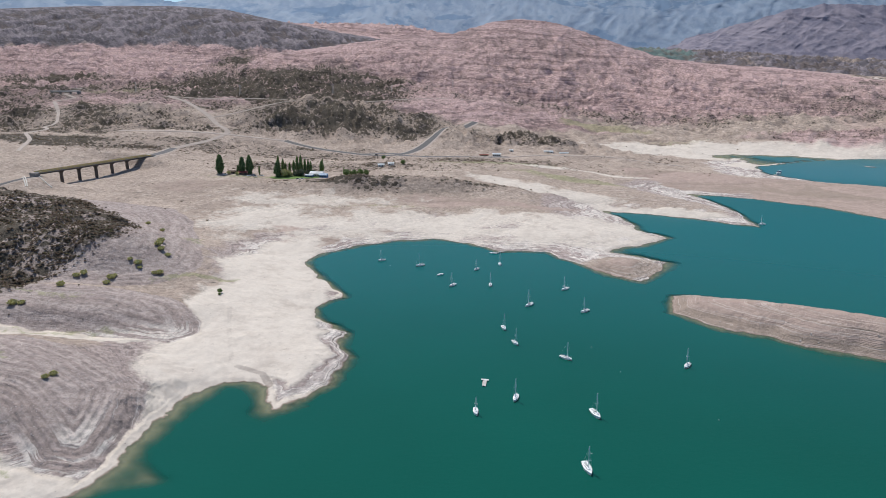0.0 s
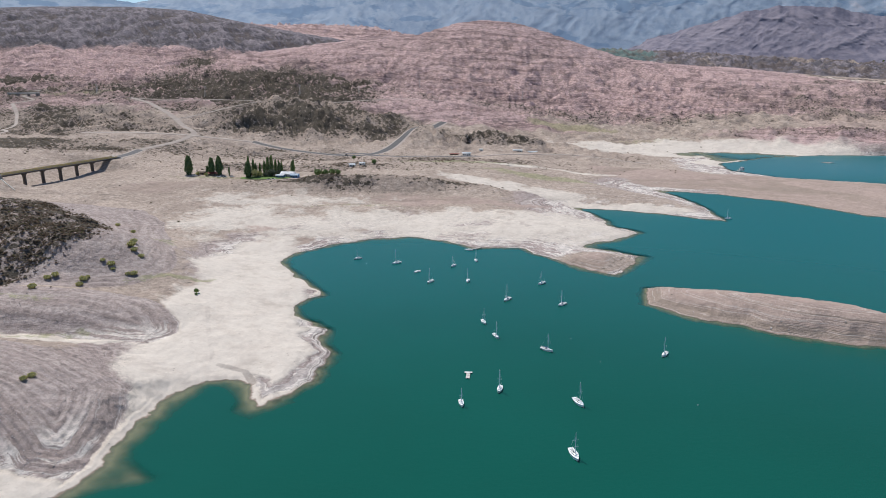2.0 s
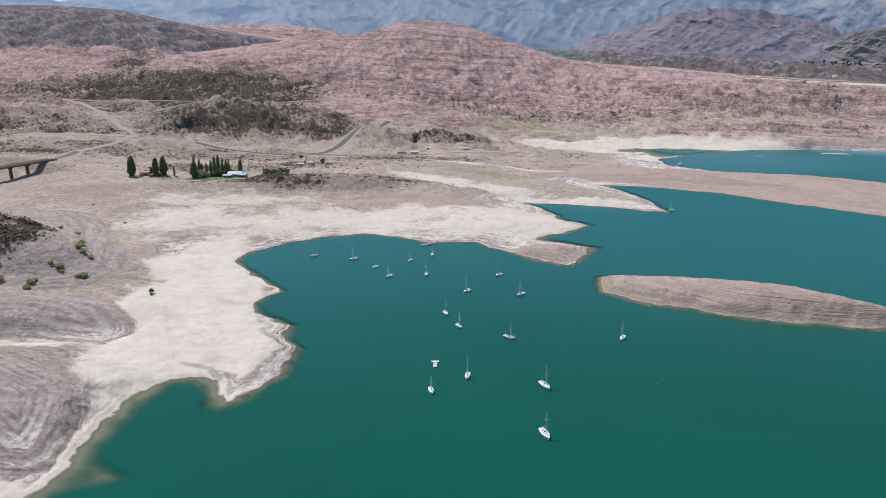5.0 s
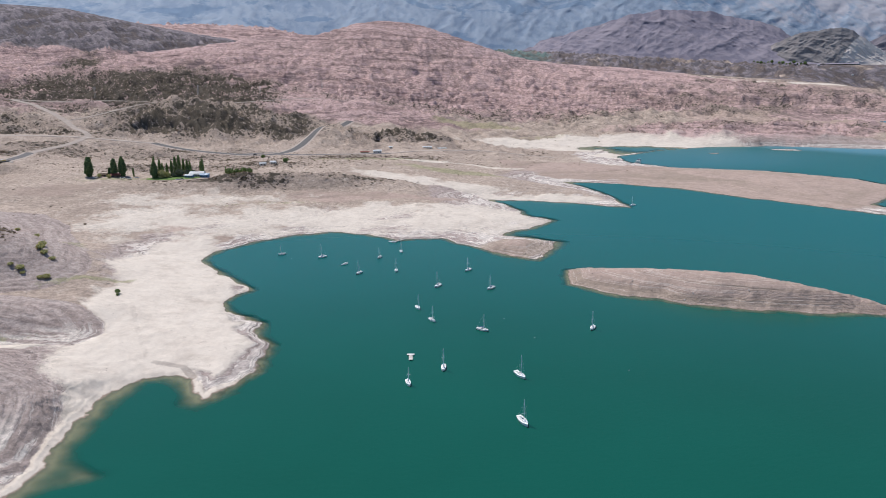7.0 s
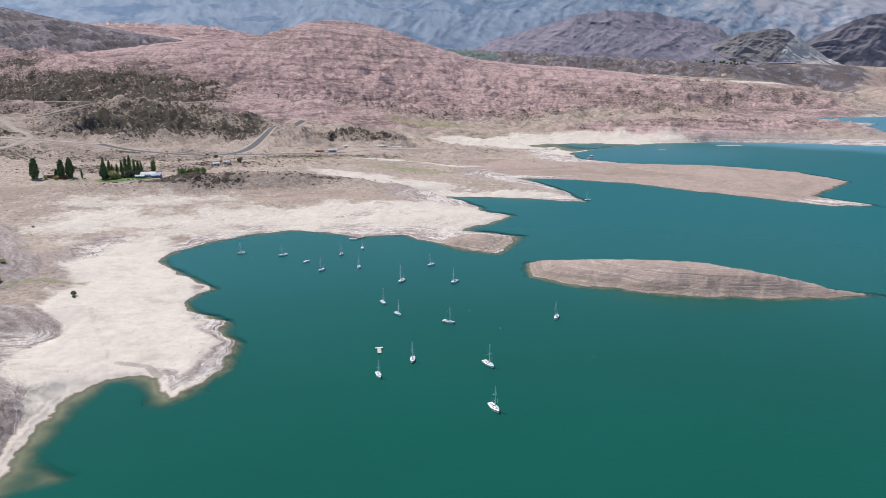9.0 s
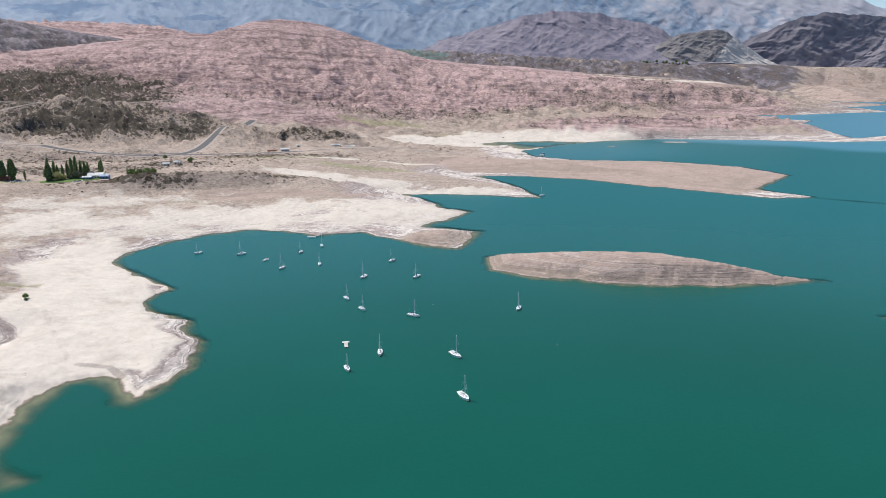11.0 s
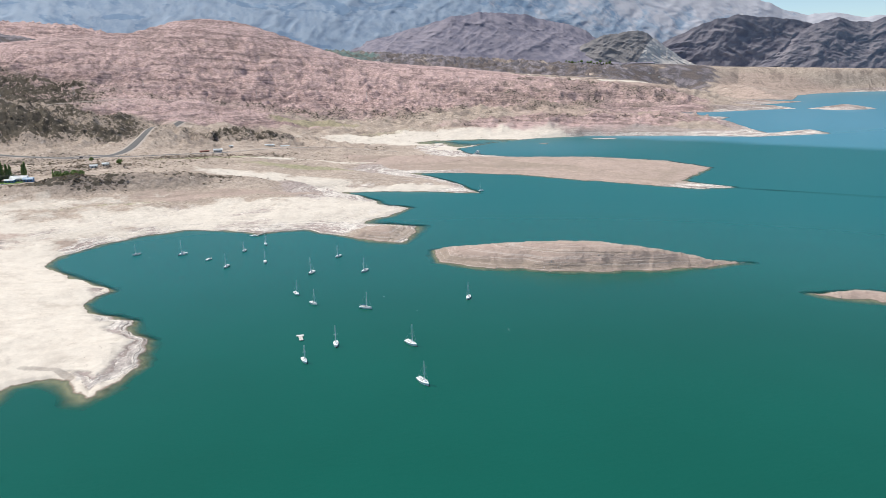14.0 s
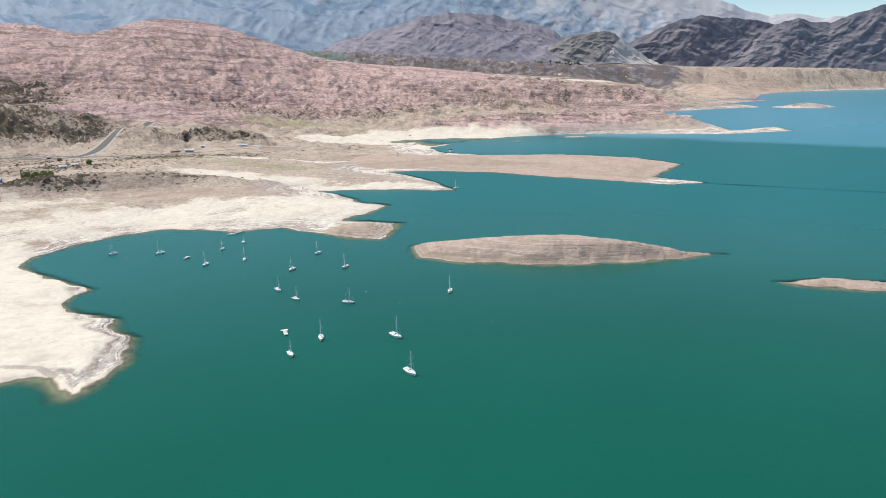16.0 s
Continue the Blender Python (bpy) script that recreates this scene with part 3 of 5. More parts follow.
def land(x, y):
    """Height, metres from the water, and the shares of the soils."""
    d = waterline(x, y)
    up = np.maximum(d, 0)
    form = swell(x, y, d)
    z = form
    x0, y0 = x, y
    x, y = x + 16 * rough(x0, y0, 55, 4, 11, 0.6), y + 16 * rough(x0, y0, 55, 4, 12, 0.6)
    scrub = spread(x, y, SCRUB, 4)
    near = 1 - step(y, 800, 1000)
    close = np.nonzero((y0 < 700) & (x0 < -60) & (x0 > -600) & (y0 > 120))
    bench, slope = np.full(x.shape, -99.0), np.full(x.shape, -99.0)
    jx, jy = 0.78 * x0[close] + 0.22 * x[close], 0.78 * y0[close] + 0.22 * y[close]
    bench[close] = np.max([within(jx, jy, lobe) for lobe in LOBES], axis=0)
    slope[close] = within(0.5 * x0[close] + 0.5 * x[close], 0.5 * y0[close] + 0.5 * y[close], SCRUB_SLOPE)
    hard = step(bench, -3, 3)
    scrub = np.maximum(scrub, 1.08 * step(slope, -3, 12))
    silt = spread(x, y, SILT, 4)
    brown, lush = spread(x, y, BROWN, 5), spread(x, y, LUSH, 2)
    x, y = x0, y0
    isle = spread(x, y, [(212, 335, 110, 50, -38, 1), (305, 195, 70, 40, -40, 1), (118, 460, 40, 26, 15, 1), (215, 680, 90, 50, -35, 0.7)], 6)
    # badlands, and rough ground under the scrub
    wild = step(y, 800, 1150) * step(up, 40, 220) * (1 - 0.85 * spread(x, y, SILT[11:14], 4)) * (1 - 0.95 * step(np.hypot(x, y), 2700, 3100) * step(x - 0.8 * y, -200, 100))
    wx, wy = x + 40 * rough(x, y, 200, 3, 15), y + 40 * rough(x, y, 200, 3, 16)
    broad_cut, fine_cut = gullies(wx, wy, 120, 6, 21, 0.62), gullies(wx, wy, 38, 4, 27, 0.6)
    crest = 0.5 * broad_cut + 0.5 * fine_cut
    z = z + wild * (broad_cut - 0.56) * (40 + 16 * step(y, 1400, 2000)) * (0.4 + 0.6 * np.clip(scrub + step(y, 1500, 1900), 0, 1))
    z = z + wild * (fine_cut - 0.55) * (8 + 7 * scrub)
    z = z + spread(x, y, [(850, 1210, 330, 120, -22, 1), (1100, 1250, 250, 100, -30, 1)], 4) * (gullies(wx, wy, 110, 5, 29, 0.6) - 0.45) * 26 * step(up, 8, 60)
    z = z + near * scrub * (gullies(wx, wy, 52, 5, 23, 0.6) - 0.55) * 9 * step(up, 20, 90)
    z = z + step(up, 10, 60) * 2.0 * rough(x, y, 45, 5, 31) * (1 - 0.75 * hard) * (1 - 0.8 * isle)
    z = z + step(up, 1, 8) * 0.35 * rough(x, y, 9, 4, 33, 0.65) * (1 - 0.8 * hard)
    z = z + 45 * step(y, 1750, 2500) * step(-x, -100, 250)
    grey = np.zeros(x.shape)
    up_there = np.nonzero((y > 1500) & (np.abs(x) < 3500))
    hx, hy, base = x[up_there], y[up_there], z[up_there]
    ux, uy = wx[up_there], wy[up_there]
    top, fall = ridge(hx, hy, RED_CREST, 1.25)
    cut = gullies(hx + 110 * rough(hx, hy, 300, 4, 41), hy * 0.45, 150, 6, 43, 0.66)
    fall = fall * step(up[up_there], 0, 350)
    foot, brow = np.minimum(fall * 4, 1) * step(1500 - hx, 0, 700), np.minimum((1 - fall) * 3 + 0.05, 1)
    rib, nick = gullies(ux, hy * 0.45, 85, 5, 47, 0.6), gullies(hx + 0.5 * hy + 14 * rough(hx, hy, 60, 3, 48), hy * 0.6, 36, 3, 49, 0.6)
    red_hill = base + np.maximum(top - base, 0) * fall + (cut - 0.58) * 34 * foot * brow + ((rib - 0.55) * 12 + (nick - 0.55) * 7) * foot * np.minimum(brow + 0.2, 1)
    fold = red_hill + 0.045 * hx + 26 * rough(hx, hy, 420, 4, 64)
    red_hill = red_hill + (0.5 * shelves(fold, hx / 3, hy / 3, 11, 63, 0.7)[0] + 0.4 * shelves(fold, hx / 2, hy / 2, 5, 62, 0.8)[0]) * np.minimum(fall * 6, 1) * step(rough(hx, hy, 150, 3, 65), -0.25, 0.2)
    crest[up_there] += (0.35 * cut + 0.35 * rib + 0.3 * nick - crest[up_there]) * np.minimum(fall * 5, 1)
    top, fall2 = ridge(hx, hy, LEFT_CREST, 1.25)
    foot, brow = np.minimum(fall2 * 3, 1), np.minimum((1 - fall2) * 3 + 0.05, 1)
    spine = gullies(ux - 0.5 * uy, uy * 0.7, 170, 6, 51, 0.66)
    twig = gullies(hx + 0.6 * hy + 20 * rough(hx, hy, 80, 3, 57), hy * 0.5, 46, 4, 53, 0.62)
    left_hill = base + np.maximum(top - base, 0) * fall2 + ((spine - 0.56) * 40 + (twig - 0.55) * 12) * foot * brow
    grey[up_there] = step(left_hill - red_hill, -10, 25) * step(fall2, 0.15, 0.45)
    z[up_there] = np.maximum(red_hill, left_hill)
    crest[up_there] += (0.5 * spine + 0.5 * twig - crest[up_there]) * grey[up_there]
    # the far plain, dark with scrub
    r_, az_ = np.hypot(x, y), np.degrees(np.arctan2(x, y))
    plain_share = step(r_ + 220 * rough(x, y, 500, 3, 85), 3000, 3350) * step(az_, 7, 12) * (1 - step(az_, 43, 48))
    grey = np.maximum(grey, plain_share * (0.72 + 0.5 * rough(x, y / 2, 160, 4, 86)))
    crest = crest + (0.45 + 0.5 * rough(x, y * 2, 90, 4, 87) - crest) * plain_share
    meadow = np.clip(spread(x, y, [(1130, 3930, 190, 330, 0, 1.0)], 3) + 0.4 * rough(x, y, 90, 3, 88), 0, 1) * step(r_, 3500, 3700) * step(az_, 10, 13)
    # old waterlines
    cutting = (1 - 0.85 * step(bench, -3, 3)) * step(up, 2, 7) * (1 - step(z, 24, 32)) * near * np.clip(0.2 + np.maximum(hard, isle) + step(y, 395, 420) * 0.2, 0, 1)
    tread, riser = shelves(z, x, y, 1.3, 61)
    small, line = shelves(z, x, y, 0.45, 67, 0.25)
    z = z + (0.45 * tread + 0.35 * small) * cutting
    riser = np.maximum(riser, 0.6 * line) * cutting * np.clip(0.3 + 1.6 * rough(x, y, 35, 3, 69), 0, 1)
    level = bench / 3.0 + 0.7 * rough(x, y, 40, 4, 73)
    terrace = 1.1 * (step(level % 1.0, 0.0, 0.35) - level % 1.0) * step(rough(x, y, 30, 3, 74), -0.35, 0.15)
    z = z + terrace * step(bench, 1, 5) * (1 - step(bench, 30, 55)) * step(up, 3, 9)
    # road beds
    for half, paved, line in ROADS:
        z = z + (form - z) * (1 - step(to_line(x, y, line)[0], half + 5, half + 26))
    z = z + (form - z) * (1 - step(np.hypot((x + 165) / 1.8, y - 742), 22, 45))
    shelf = 0.36 - 0.16 * spread(x, y, [(-100, 240, 45, 70, 0, 1), (-90, 205, 50, 30, 0, 1), (165, 500, 40, 60, 0, 0.8), (170, 580, 60, 40, 0, 0.8)], 3)
    bed = np.maximum(shelf * d, -14) - 0.05
    bed = bed + 2.6 * np.exp(-(((x + 86) / 15) ** 2 + ((y - 204) / 8) ** 2)) * step(-d, 2, 10) + 0.3 * rough(x, y, 8, 4, 77) * step(-d, 1, 5)
    bar = to_line(x, y, [(520, 500), (550, 452), (592, 390), (660, 300)])[0]
    bed = np.maximum(bed, -0.9 - 0.16 * bar)
    z = np.where(d > 0, z, np.minimum(bed, -0.12 - 0.1 * step(-d, 0, 4)))
    lump = rough(x, y, 70, 5, 71)
    silt = silt * (1 - 0.95 * hard * step(up, 4, 7)) + 0.3 * lump * step(up, 0, 40)
    rim = 0.7 * np.exp(-((up - 5.0) / 3.5) ** 2) * step(x, -84, -72) * (1 - step(y, 345, 372)) * (1 - step(x, -20, 0))
    silt = silt * (1 - 0.8 * rim)
    silt = np.maximum(silt, 0.85 * (1 - step(up, 2.0, 5.5)) * step(0.25 + lump, 0, 0.3) * (1 - step(y, 420, 470)) * step(-x, 40, 60) * (1 - rim))
    red = step(y - 0.3 * x + 160 * rough(x, y, 300, 5, 81), 1150, 1700) * (1 - 0.7 * grey) * (1 - 0.85 * step(np.hypot(x, y), 2500, 3000) * step(x - 0.55 * y, -100, 150))
    red = np.maximum(red, spread(x, y, [(850, 1220, 330, 130, -20, 0.9), (120, 1420, 260, 120, 0, 0.9), (1500, 1780, 520, 230, 42, 0.75), (-385, 560, 60, 14, 40, 0.9)], 3))
    scrub = np.clip(scrub * (0.8 + 0.9 * rough(x, y, 110, 4, 91)) + 0.22 * step(y, 720, 950) * (1 - step(y, 1700, 2100)) * (0.3 + 1.3 * rough(x, y, 70, 4, 93)) * (1 - spread(x, y, SILT, 4)), 0, 1) * step(up, 60, 110)
    red, scrub = red * (1 - 0.9 * plain_share), scrub * (1 - 0.8 * plain_share)
    brown = brown * (1 - plain_share)
    silt = np.maximum(silt, 0.95 * np.exp(-((r_ - 4010 + 60 * rough(x, y, 300, 3, 89)) / 55) ** 2) * step(az_, 16, 20) * (1 - step(az_, 31, 35)) * step(rough(x, y, 120, 3, 90), -0.2, 0.15))
    gravel = np.clip(np.maximum(hard, 1 - step(up, 10, 120)) * (1 - 0.75 * isle) + rim, 0, 1)
    # tracks and terrace risers, coloured darker
    dark_mark = 1 - step(to_line(x, y, [(-119, 372), (-112, 345), (-106, 325), (-97, 298)])[0], 1.0, 2.4)
    dark_mark = np.maximum(0.6 * dark_mark, riser * np.maximum(hard, 0.2 * isle))
    dark_mark = np.maximum(dark_mark, 1 - step(to_line(x + 2 * lump, y, [(-93, 292), (-80, 286), (-74, 276)])[0], 1.0, 2.5))
    ochre = spread(x, y, [(-690, 1580, 90, 110, 0, 1), (330, 1420, 120, 60, 0, 0.7)], 4)
    return z, d, np.clip(silt, 0, 1.2), scrub, red, (dark_mark, lush, brown), (grey, gravel, ochre), (np.clip(crest, 0, 1), meadow, isle), (np.clip(bench, -20, 80), np.clip(slope, -20, 80), np.zeros(x.shape))


# ---- ground and water ----
CX, CY = -25.0, -10.0


def stretch(a):
    """How much further the land is drawn towards the head of the lake; a in radians from ahead."""
    return 1 / np.cos(np.clip(a - radians(27), 0, radians(34)))


def rings():
    r, out = 2.0, []
    while r < 4880:
        out.append(r)
        r += min(0.0052 * r, max(0.8, 0.000013 * r * r)) if r > 170 else 14
    return np.array(out + [4885.0])


def spokes(fine):
    a = np.arange(-41, 66, fine)
    return np.radians(np.concatenate([np.arange(-180, -41, 4.0), a, np.arange(66, 180, 4.0)]))


def sheet(name, az, r, fields):
    """A round sheet of quads; fields(x, y) gives the height and the colours by name."""
    a, b = np.meshgrid(az, r)
    b = b * (1 + (stretch(a) - 1) * step(b, 1500, 4885))
    x, y = CX + b * np.sin(a), CY + b * np.cos(a)
    z, layers = fields(x.ravel(), y.ravel())
    na, nr = len(az), len(r)
    verts = np.stack([x.ravel(), y.ravel(), z], -1)
    i, j = np.meshgrid(np.arange(na), np.arange(nr - 1))
    i, j = i.ravel(), j.ravel()
    k = (i + 1) % na
    quads = np.stack([j * na + k, j * na + i, (j + 1) * na + i, (j + 1) * na + k], -1)
    mesh = bpy.data.meshes.new(name)
    mesh.vertices.add(len(verts) + 1)
    mesh.vertices.foreach_set("co", np.concatenate([verts.ravel(), (CX, CY, float(z[:na].mean()))]))
    hub = np.stack([np.full(na, len(verts)), np.arange(na), (np.arange(na) + 1) % na], -1)[:, ::-1]
    loops = np.concatenate([quads.ravel(), hub.ravel()])
    counts = np.concatenate([np.full(len(quads), 4), np.full(na, 3)])
    mesh.loops.add(len(loops))
    mesh.loops.foreach_set("vertex_index", loops.astype(np.int32))
    mesh.polygons.add(len(counts))
    mesh.polygons.foreach_set("loop_start", np.concatenate([[0], np.cumsum(counts)[:-1]]).astype(np.int32))
    mesh.update(calc_edges=True)
    mesh.validate()
    for key, values in layers.items():
        attr = mesh.attributes.new(key, "FLOAT_VECTOR", "POINT")
        full = np.zeros((len(verts) + 1, 3), np.float32)
        full[:-1] = np.stack(values, -1)
        attr.data.foreach_set("vector", full.ravel())
    mesh.shade_smooth()
    return new(name, mesh)


def ground_fields(x, y):
    z, d, silt, scrub, red, wear, rock, crest, bench = land(x, y)
    return z, {"soil": (silt, scrub, red), "wear": wear, "rock": rock, "crest": crest, "bench": bench}


def water_fields(x, y):
    z = land(x, y)[0]
    r = np.hypot(x, y)
    calm = step(y - 0.1 * x, 620, 900) * step(x, 950, 1250)
    # share of painted sky colour past the ruffled water and in the cove
    sky_tint = np.maximum(step(0.88 * (x - 702) + 0.47 * (y - 1161) + 30 * rough(x / 2, y, 120, 3, 99), -25, 60) * (0.8 + 0.2 * step(r, 1200, 1900)), spread(x, y, [(540, 960, 170, 120, 0, 0.3)], 3))
    return np.zeros(x.shape), {"lake": (np.clip(-z, 0, 10), calm, r * 0), "far_water": (step(r, 230, 680), sky_tint, r * 0)}


ground = sheet("ground", spokes(0.125), rings(), ground_fields)
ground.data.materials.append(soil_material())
tagged(ground, "dry reservoir shore of pale silt, terraced gravel and red badlands", "ground", kind="structure")
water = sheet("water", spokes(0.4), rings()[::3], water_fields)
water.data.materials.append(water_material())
tagged(water, "calm turquoise green reservoir water with shallow brown edges", "water", kind="structure")


# ---- far mountains ----
def mountain(name, label, az_lo, az_hi, near, far, skyline, base, seed, relief, material, drawn=None, fine=0.14, bare=None):
    """A range between two distances; skyline: degrees from ahead, and height in metres at the distance drawn."""
    az = np.radians(np.arange(az_lo, az_hi, fine))
    rows = np.linspace(0, 1, 90)
    a, t = np.meshgrid(az, rows)
    top = np.interp(np.degrees(a), [s for s, _ in skyline], [s for _, s in skyline])
    top = 112 + (top - 112) * far / (drawn or far)
    first = np.interp(np.degrees(a), (-48, -10, 35, 75), (4150, 4150, near, near)) if far > 4870 else near
    arc, run = a * 4500, t * 700
    arc, run = arc + 60 * rough(arc, run, 300, 4, seed + 9), run + 60 * rough(arc, run, 300, 4, seed + 8)
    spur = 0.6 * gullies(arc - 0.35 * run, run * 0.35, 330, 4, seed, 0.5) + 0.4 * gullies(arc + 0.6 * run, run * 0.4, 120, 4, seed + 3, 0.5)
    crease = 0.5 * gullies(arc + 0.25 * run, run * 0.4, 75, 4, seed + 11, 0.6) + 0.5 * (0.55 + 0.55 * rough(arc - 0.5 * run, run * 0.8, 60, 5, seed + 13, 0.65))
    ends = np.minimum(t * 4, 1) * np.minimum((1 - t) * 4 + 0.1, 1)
    deep = (first + (far - first) * t - ((spur - 0.6) * relief * 1.5 + (crease - 0.55) * relief * 0.5) * ends) * stretch(a)
    x, y = deep * np.sin(a), deep * np.cos(a)
    z = base - 60 + (top - base + 60) * t ** 0.9 + (spur - 0.6) * relief * 0.5 * ends
    z = z + rough(np.degrees(a) * 40, 0 * a, 60, 5, seed + 5, 0.6) * 12 * t ** 5
    z = 112 + (z - 112) * stretch(a)
    n, m = a.shape
    i, j = np.meshgrid(np.arange(m - 1), np.arange(n - 1))
    q = np.stack([j * m + i, j * m + i + 1, (j + 1) * m + i + 1, (j + 1) * m + i], -1).reshape(-1, 4)
    mesh = bpy.data.meshes.new(name)
    mesh.from_pydata(np.stack([x, y, z], -1).reshape(-1, 3).tolist(), [], q.tolist())
    form = mesh.attributes.new("form", "FLOAT_VECTOR", "POINT")
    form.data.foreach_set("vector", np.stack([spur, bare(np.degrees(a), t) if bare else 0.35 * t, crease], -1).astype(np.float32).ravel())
    mesh.shade_smooth()
    mesh.materials.append(material)
    return tagged(new(name, mesh), label, "mountain", kind="structure")


# Distance haze painted in as blue rock; its darkest blue is cloud shade.
hazy_rock = mountain_material("hazy_rock", (0.285, 0.355, 0.455), (0.37, 0.435, 0.52), (0.50, 0.49, 0.53), (0.20, 0.285, 0.40), 0.28)
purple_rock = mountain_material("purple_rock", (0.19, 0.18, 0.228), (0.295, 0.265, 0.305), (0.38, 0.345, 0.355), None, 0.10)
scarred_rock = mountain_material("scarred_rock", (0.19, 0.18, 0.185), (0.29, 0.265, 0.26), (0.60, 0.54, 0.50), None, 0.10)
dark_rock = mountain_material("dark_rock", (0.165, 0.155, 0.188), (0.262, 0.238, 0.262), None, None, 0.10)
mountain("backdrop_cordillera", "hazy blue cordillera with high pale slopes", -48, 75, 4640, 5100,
         [(-48, 700), (-31, 640), (-25, 600), (-20, 570), (-14, 640), (-8, 700), (0, 760), (25, 780), (38, 720), (44.8, 620), (48, 549), (49.7, 485), (51.2, 449), (53, 455), (54.3, 429), (56.2, 421), (60, 470), (75, 500)], 250, 101, 20, hazy_rock, 4885, 0.14, lambda a, t: 0.35 * t + 0.45 * step(a, 16, 44))
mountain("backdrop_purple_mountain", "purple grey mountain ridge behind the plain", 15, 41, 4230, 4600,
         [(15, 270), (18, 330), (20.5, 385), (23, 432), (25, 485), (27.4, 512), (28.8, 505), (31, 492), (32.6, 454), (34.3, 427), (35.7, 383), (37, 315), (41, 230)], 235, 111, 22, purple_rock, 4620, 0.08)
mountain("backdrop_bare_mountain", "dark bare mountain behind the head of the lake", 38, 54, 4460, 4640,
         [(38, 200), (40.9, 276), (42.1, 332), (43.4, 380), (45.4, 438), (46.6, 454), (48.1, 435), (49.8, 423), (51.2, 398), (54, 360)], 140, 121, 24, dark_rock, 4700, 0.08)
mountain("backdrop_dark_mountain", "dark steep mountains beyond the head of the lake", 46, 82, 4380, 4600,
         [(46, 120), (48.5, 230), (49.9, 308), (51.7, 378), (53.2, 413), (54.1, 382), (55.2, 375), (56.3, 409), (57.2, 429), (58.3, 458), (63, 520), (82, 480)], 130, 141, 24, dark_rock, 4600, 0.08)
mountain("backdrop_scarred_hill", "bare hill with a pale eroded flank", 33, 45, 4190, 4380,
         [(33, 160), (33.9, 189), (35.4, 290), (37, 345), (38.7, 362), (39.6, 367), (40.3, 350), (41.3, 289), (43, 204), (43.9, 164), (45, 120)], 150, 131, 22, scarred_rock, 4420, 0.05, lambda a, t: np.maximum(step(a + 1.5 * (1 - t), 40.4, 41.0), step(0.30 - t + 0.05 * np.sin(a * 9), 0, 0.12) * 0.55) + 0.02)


# ---- things ----
def part(name, bm, material, parent=None, label="", smooth=False):
    """Links a bmesh as one mesh object, under a thing or a part."""
    mesh = bpy.data.meshes.new(name)
    bm.normal_update()
    bm.to_mesh(mesh)
    bm.free()
    if smooth:
        mesh.shade_smooth()
    mesh.materials.append(material)
    ob = new(name, mesh)
    ob.parent = parent
    return tagged(ob, label)


def box(bm, x, y, z, sx, sy, sz, turn=0.0, bevel=0.0):
    """Adds a box, given its middle and full sizes."""
    made = bmesh.ops.create_cube(bm, size=1.0, matrix=pose(x, y, z, 0, 0, turn) @ Matrix.Diagonal((sx, sy, sz, 1)))
    if bevel:
        edges = {e for v in made["verts"] for e in v.link_edges}
        bmesh.ops.bevel(bm, geom=list(edges), offset=bevel, segments=1, affect="EDGES")
    return made["verts"]


def rod(bm, a, b, r0, r1=None, sides=6):
    """Adds a tapered rod from a to b."""
    a, b = Vector(a), Vector(b)
    m = Matrix.Translation((a + b) / 2) @ (b - a).to_track_quat("Z", "Y").to_matrix().to_4x4()
    bmesh.ops.create_cone(bm, cap_ends=True, segments=sides, radius1=r0, radius2=r0 if r1 is None else r1, depth=(b - a).length, matrix=m)


def thing(name, label, category, place, group="", turn=0.0):
    ob = new(name)
    ob.empty_display_size = 0.5
    ob.matrix_world = pose(*place, 0, 0, turn)
    return tagged(ob, label, category, group)


def height_at(x, y):
    return float(land(np.array([float(x)]), np.array([float(y)]))[0][0])


def heights(xs, ys):
    return land(np.asarray(xs, float), np.asarray(ys, float))[0]


# ---- roads ----
asphalt = plain("asphalt", (0.13, 0.122, 0.12), 0.9, 0.15, 0.3)
dirt = plain("dirt_road", (0.40, 0.335, 0.29), 0.95, 0.12, 0.12)
line_paint = plain("road_paint", (0.6, 0.58, 0.52), 0.8, 0.1)


def ribbon(name, line, half, lift, material, label, category="road"):
    """A strip draped over the land along a line."""
    pts = []
    for (ax, ay), (bx, by) in zip(line, line[1:]):
        n = max(2, int(math.hypot(bx - ax, by - ay) / 5))
        pts += [(ax + (bx - ax) * k / n, ay + (by - ay) * k / n) for k in range(n)]
    pts = np.array(pts + [line[-1]], float)
    for _ in range(6):
        pts[1:-1] = (pts[:-2] + 2 * pts[1:-1] + pts[2:]) / 4
    way = np.gradient(pts, axis=0)
    way /= np.linalg.norm(way, axis=1)[:, None]
    side = np.stack([-way[:, 1], way[:, 0]], -1)
    across = np.array([-1.12, -1.0, 0.0, 1.0, 1.12])
    x = pts[:, :1] + side[:, :1] * across * half
    y = pts[:, 1:] + side[:, 1:] * across * half
    z = swell(x.ravel(), y.ravel(), waterline(x.ravel(), y.ravel())).reshape(x.shape) + lift - np.array([0.5, 0, -0.06, 0, 0.5])
    n = len(across)
    verts = np.stack([x, y, z], -1).reshape(-1, 3)
    faces = [(i * n + j, (i + 1) * n + j, (i + 1) * n + j + 1, i * n + j + 1) for i in range(len(pts) - 1) for j in range(n - 1)]
    mesh = bpy.data.meshes.new(name)
    mesh.from_pydata(verts.tolist(), [], [f[::-1] for f in faces])
    mesh.materials.append(material)
    return tagged(new(name, mesh), label, category, kind="structure")


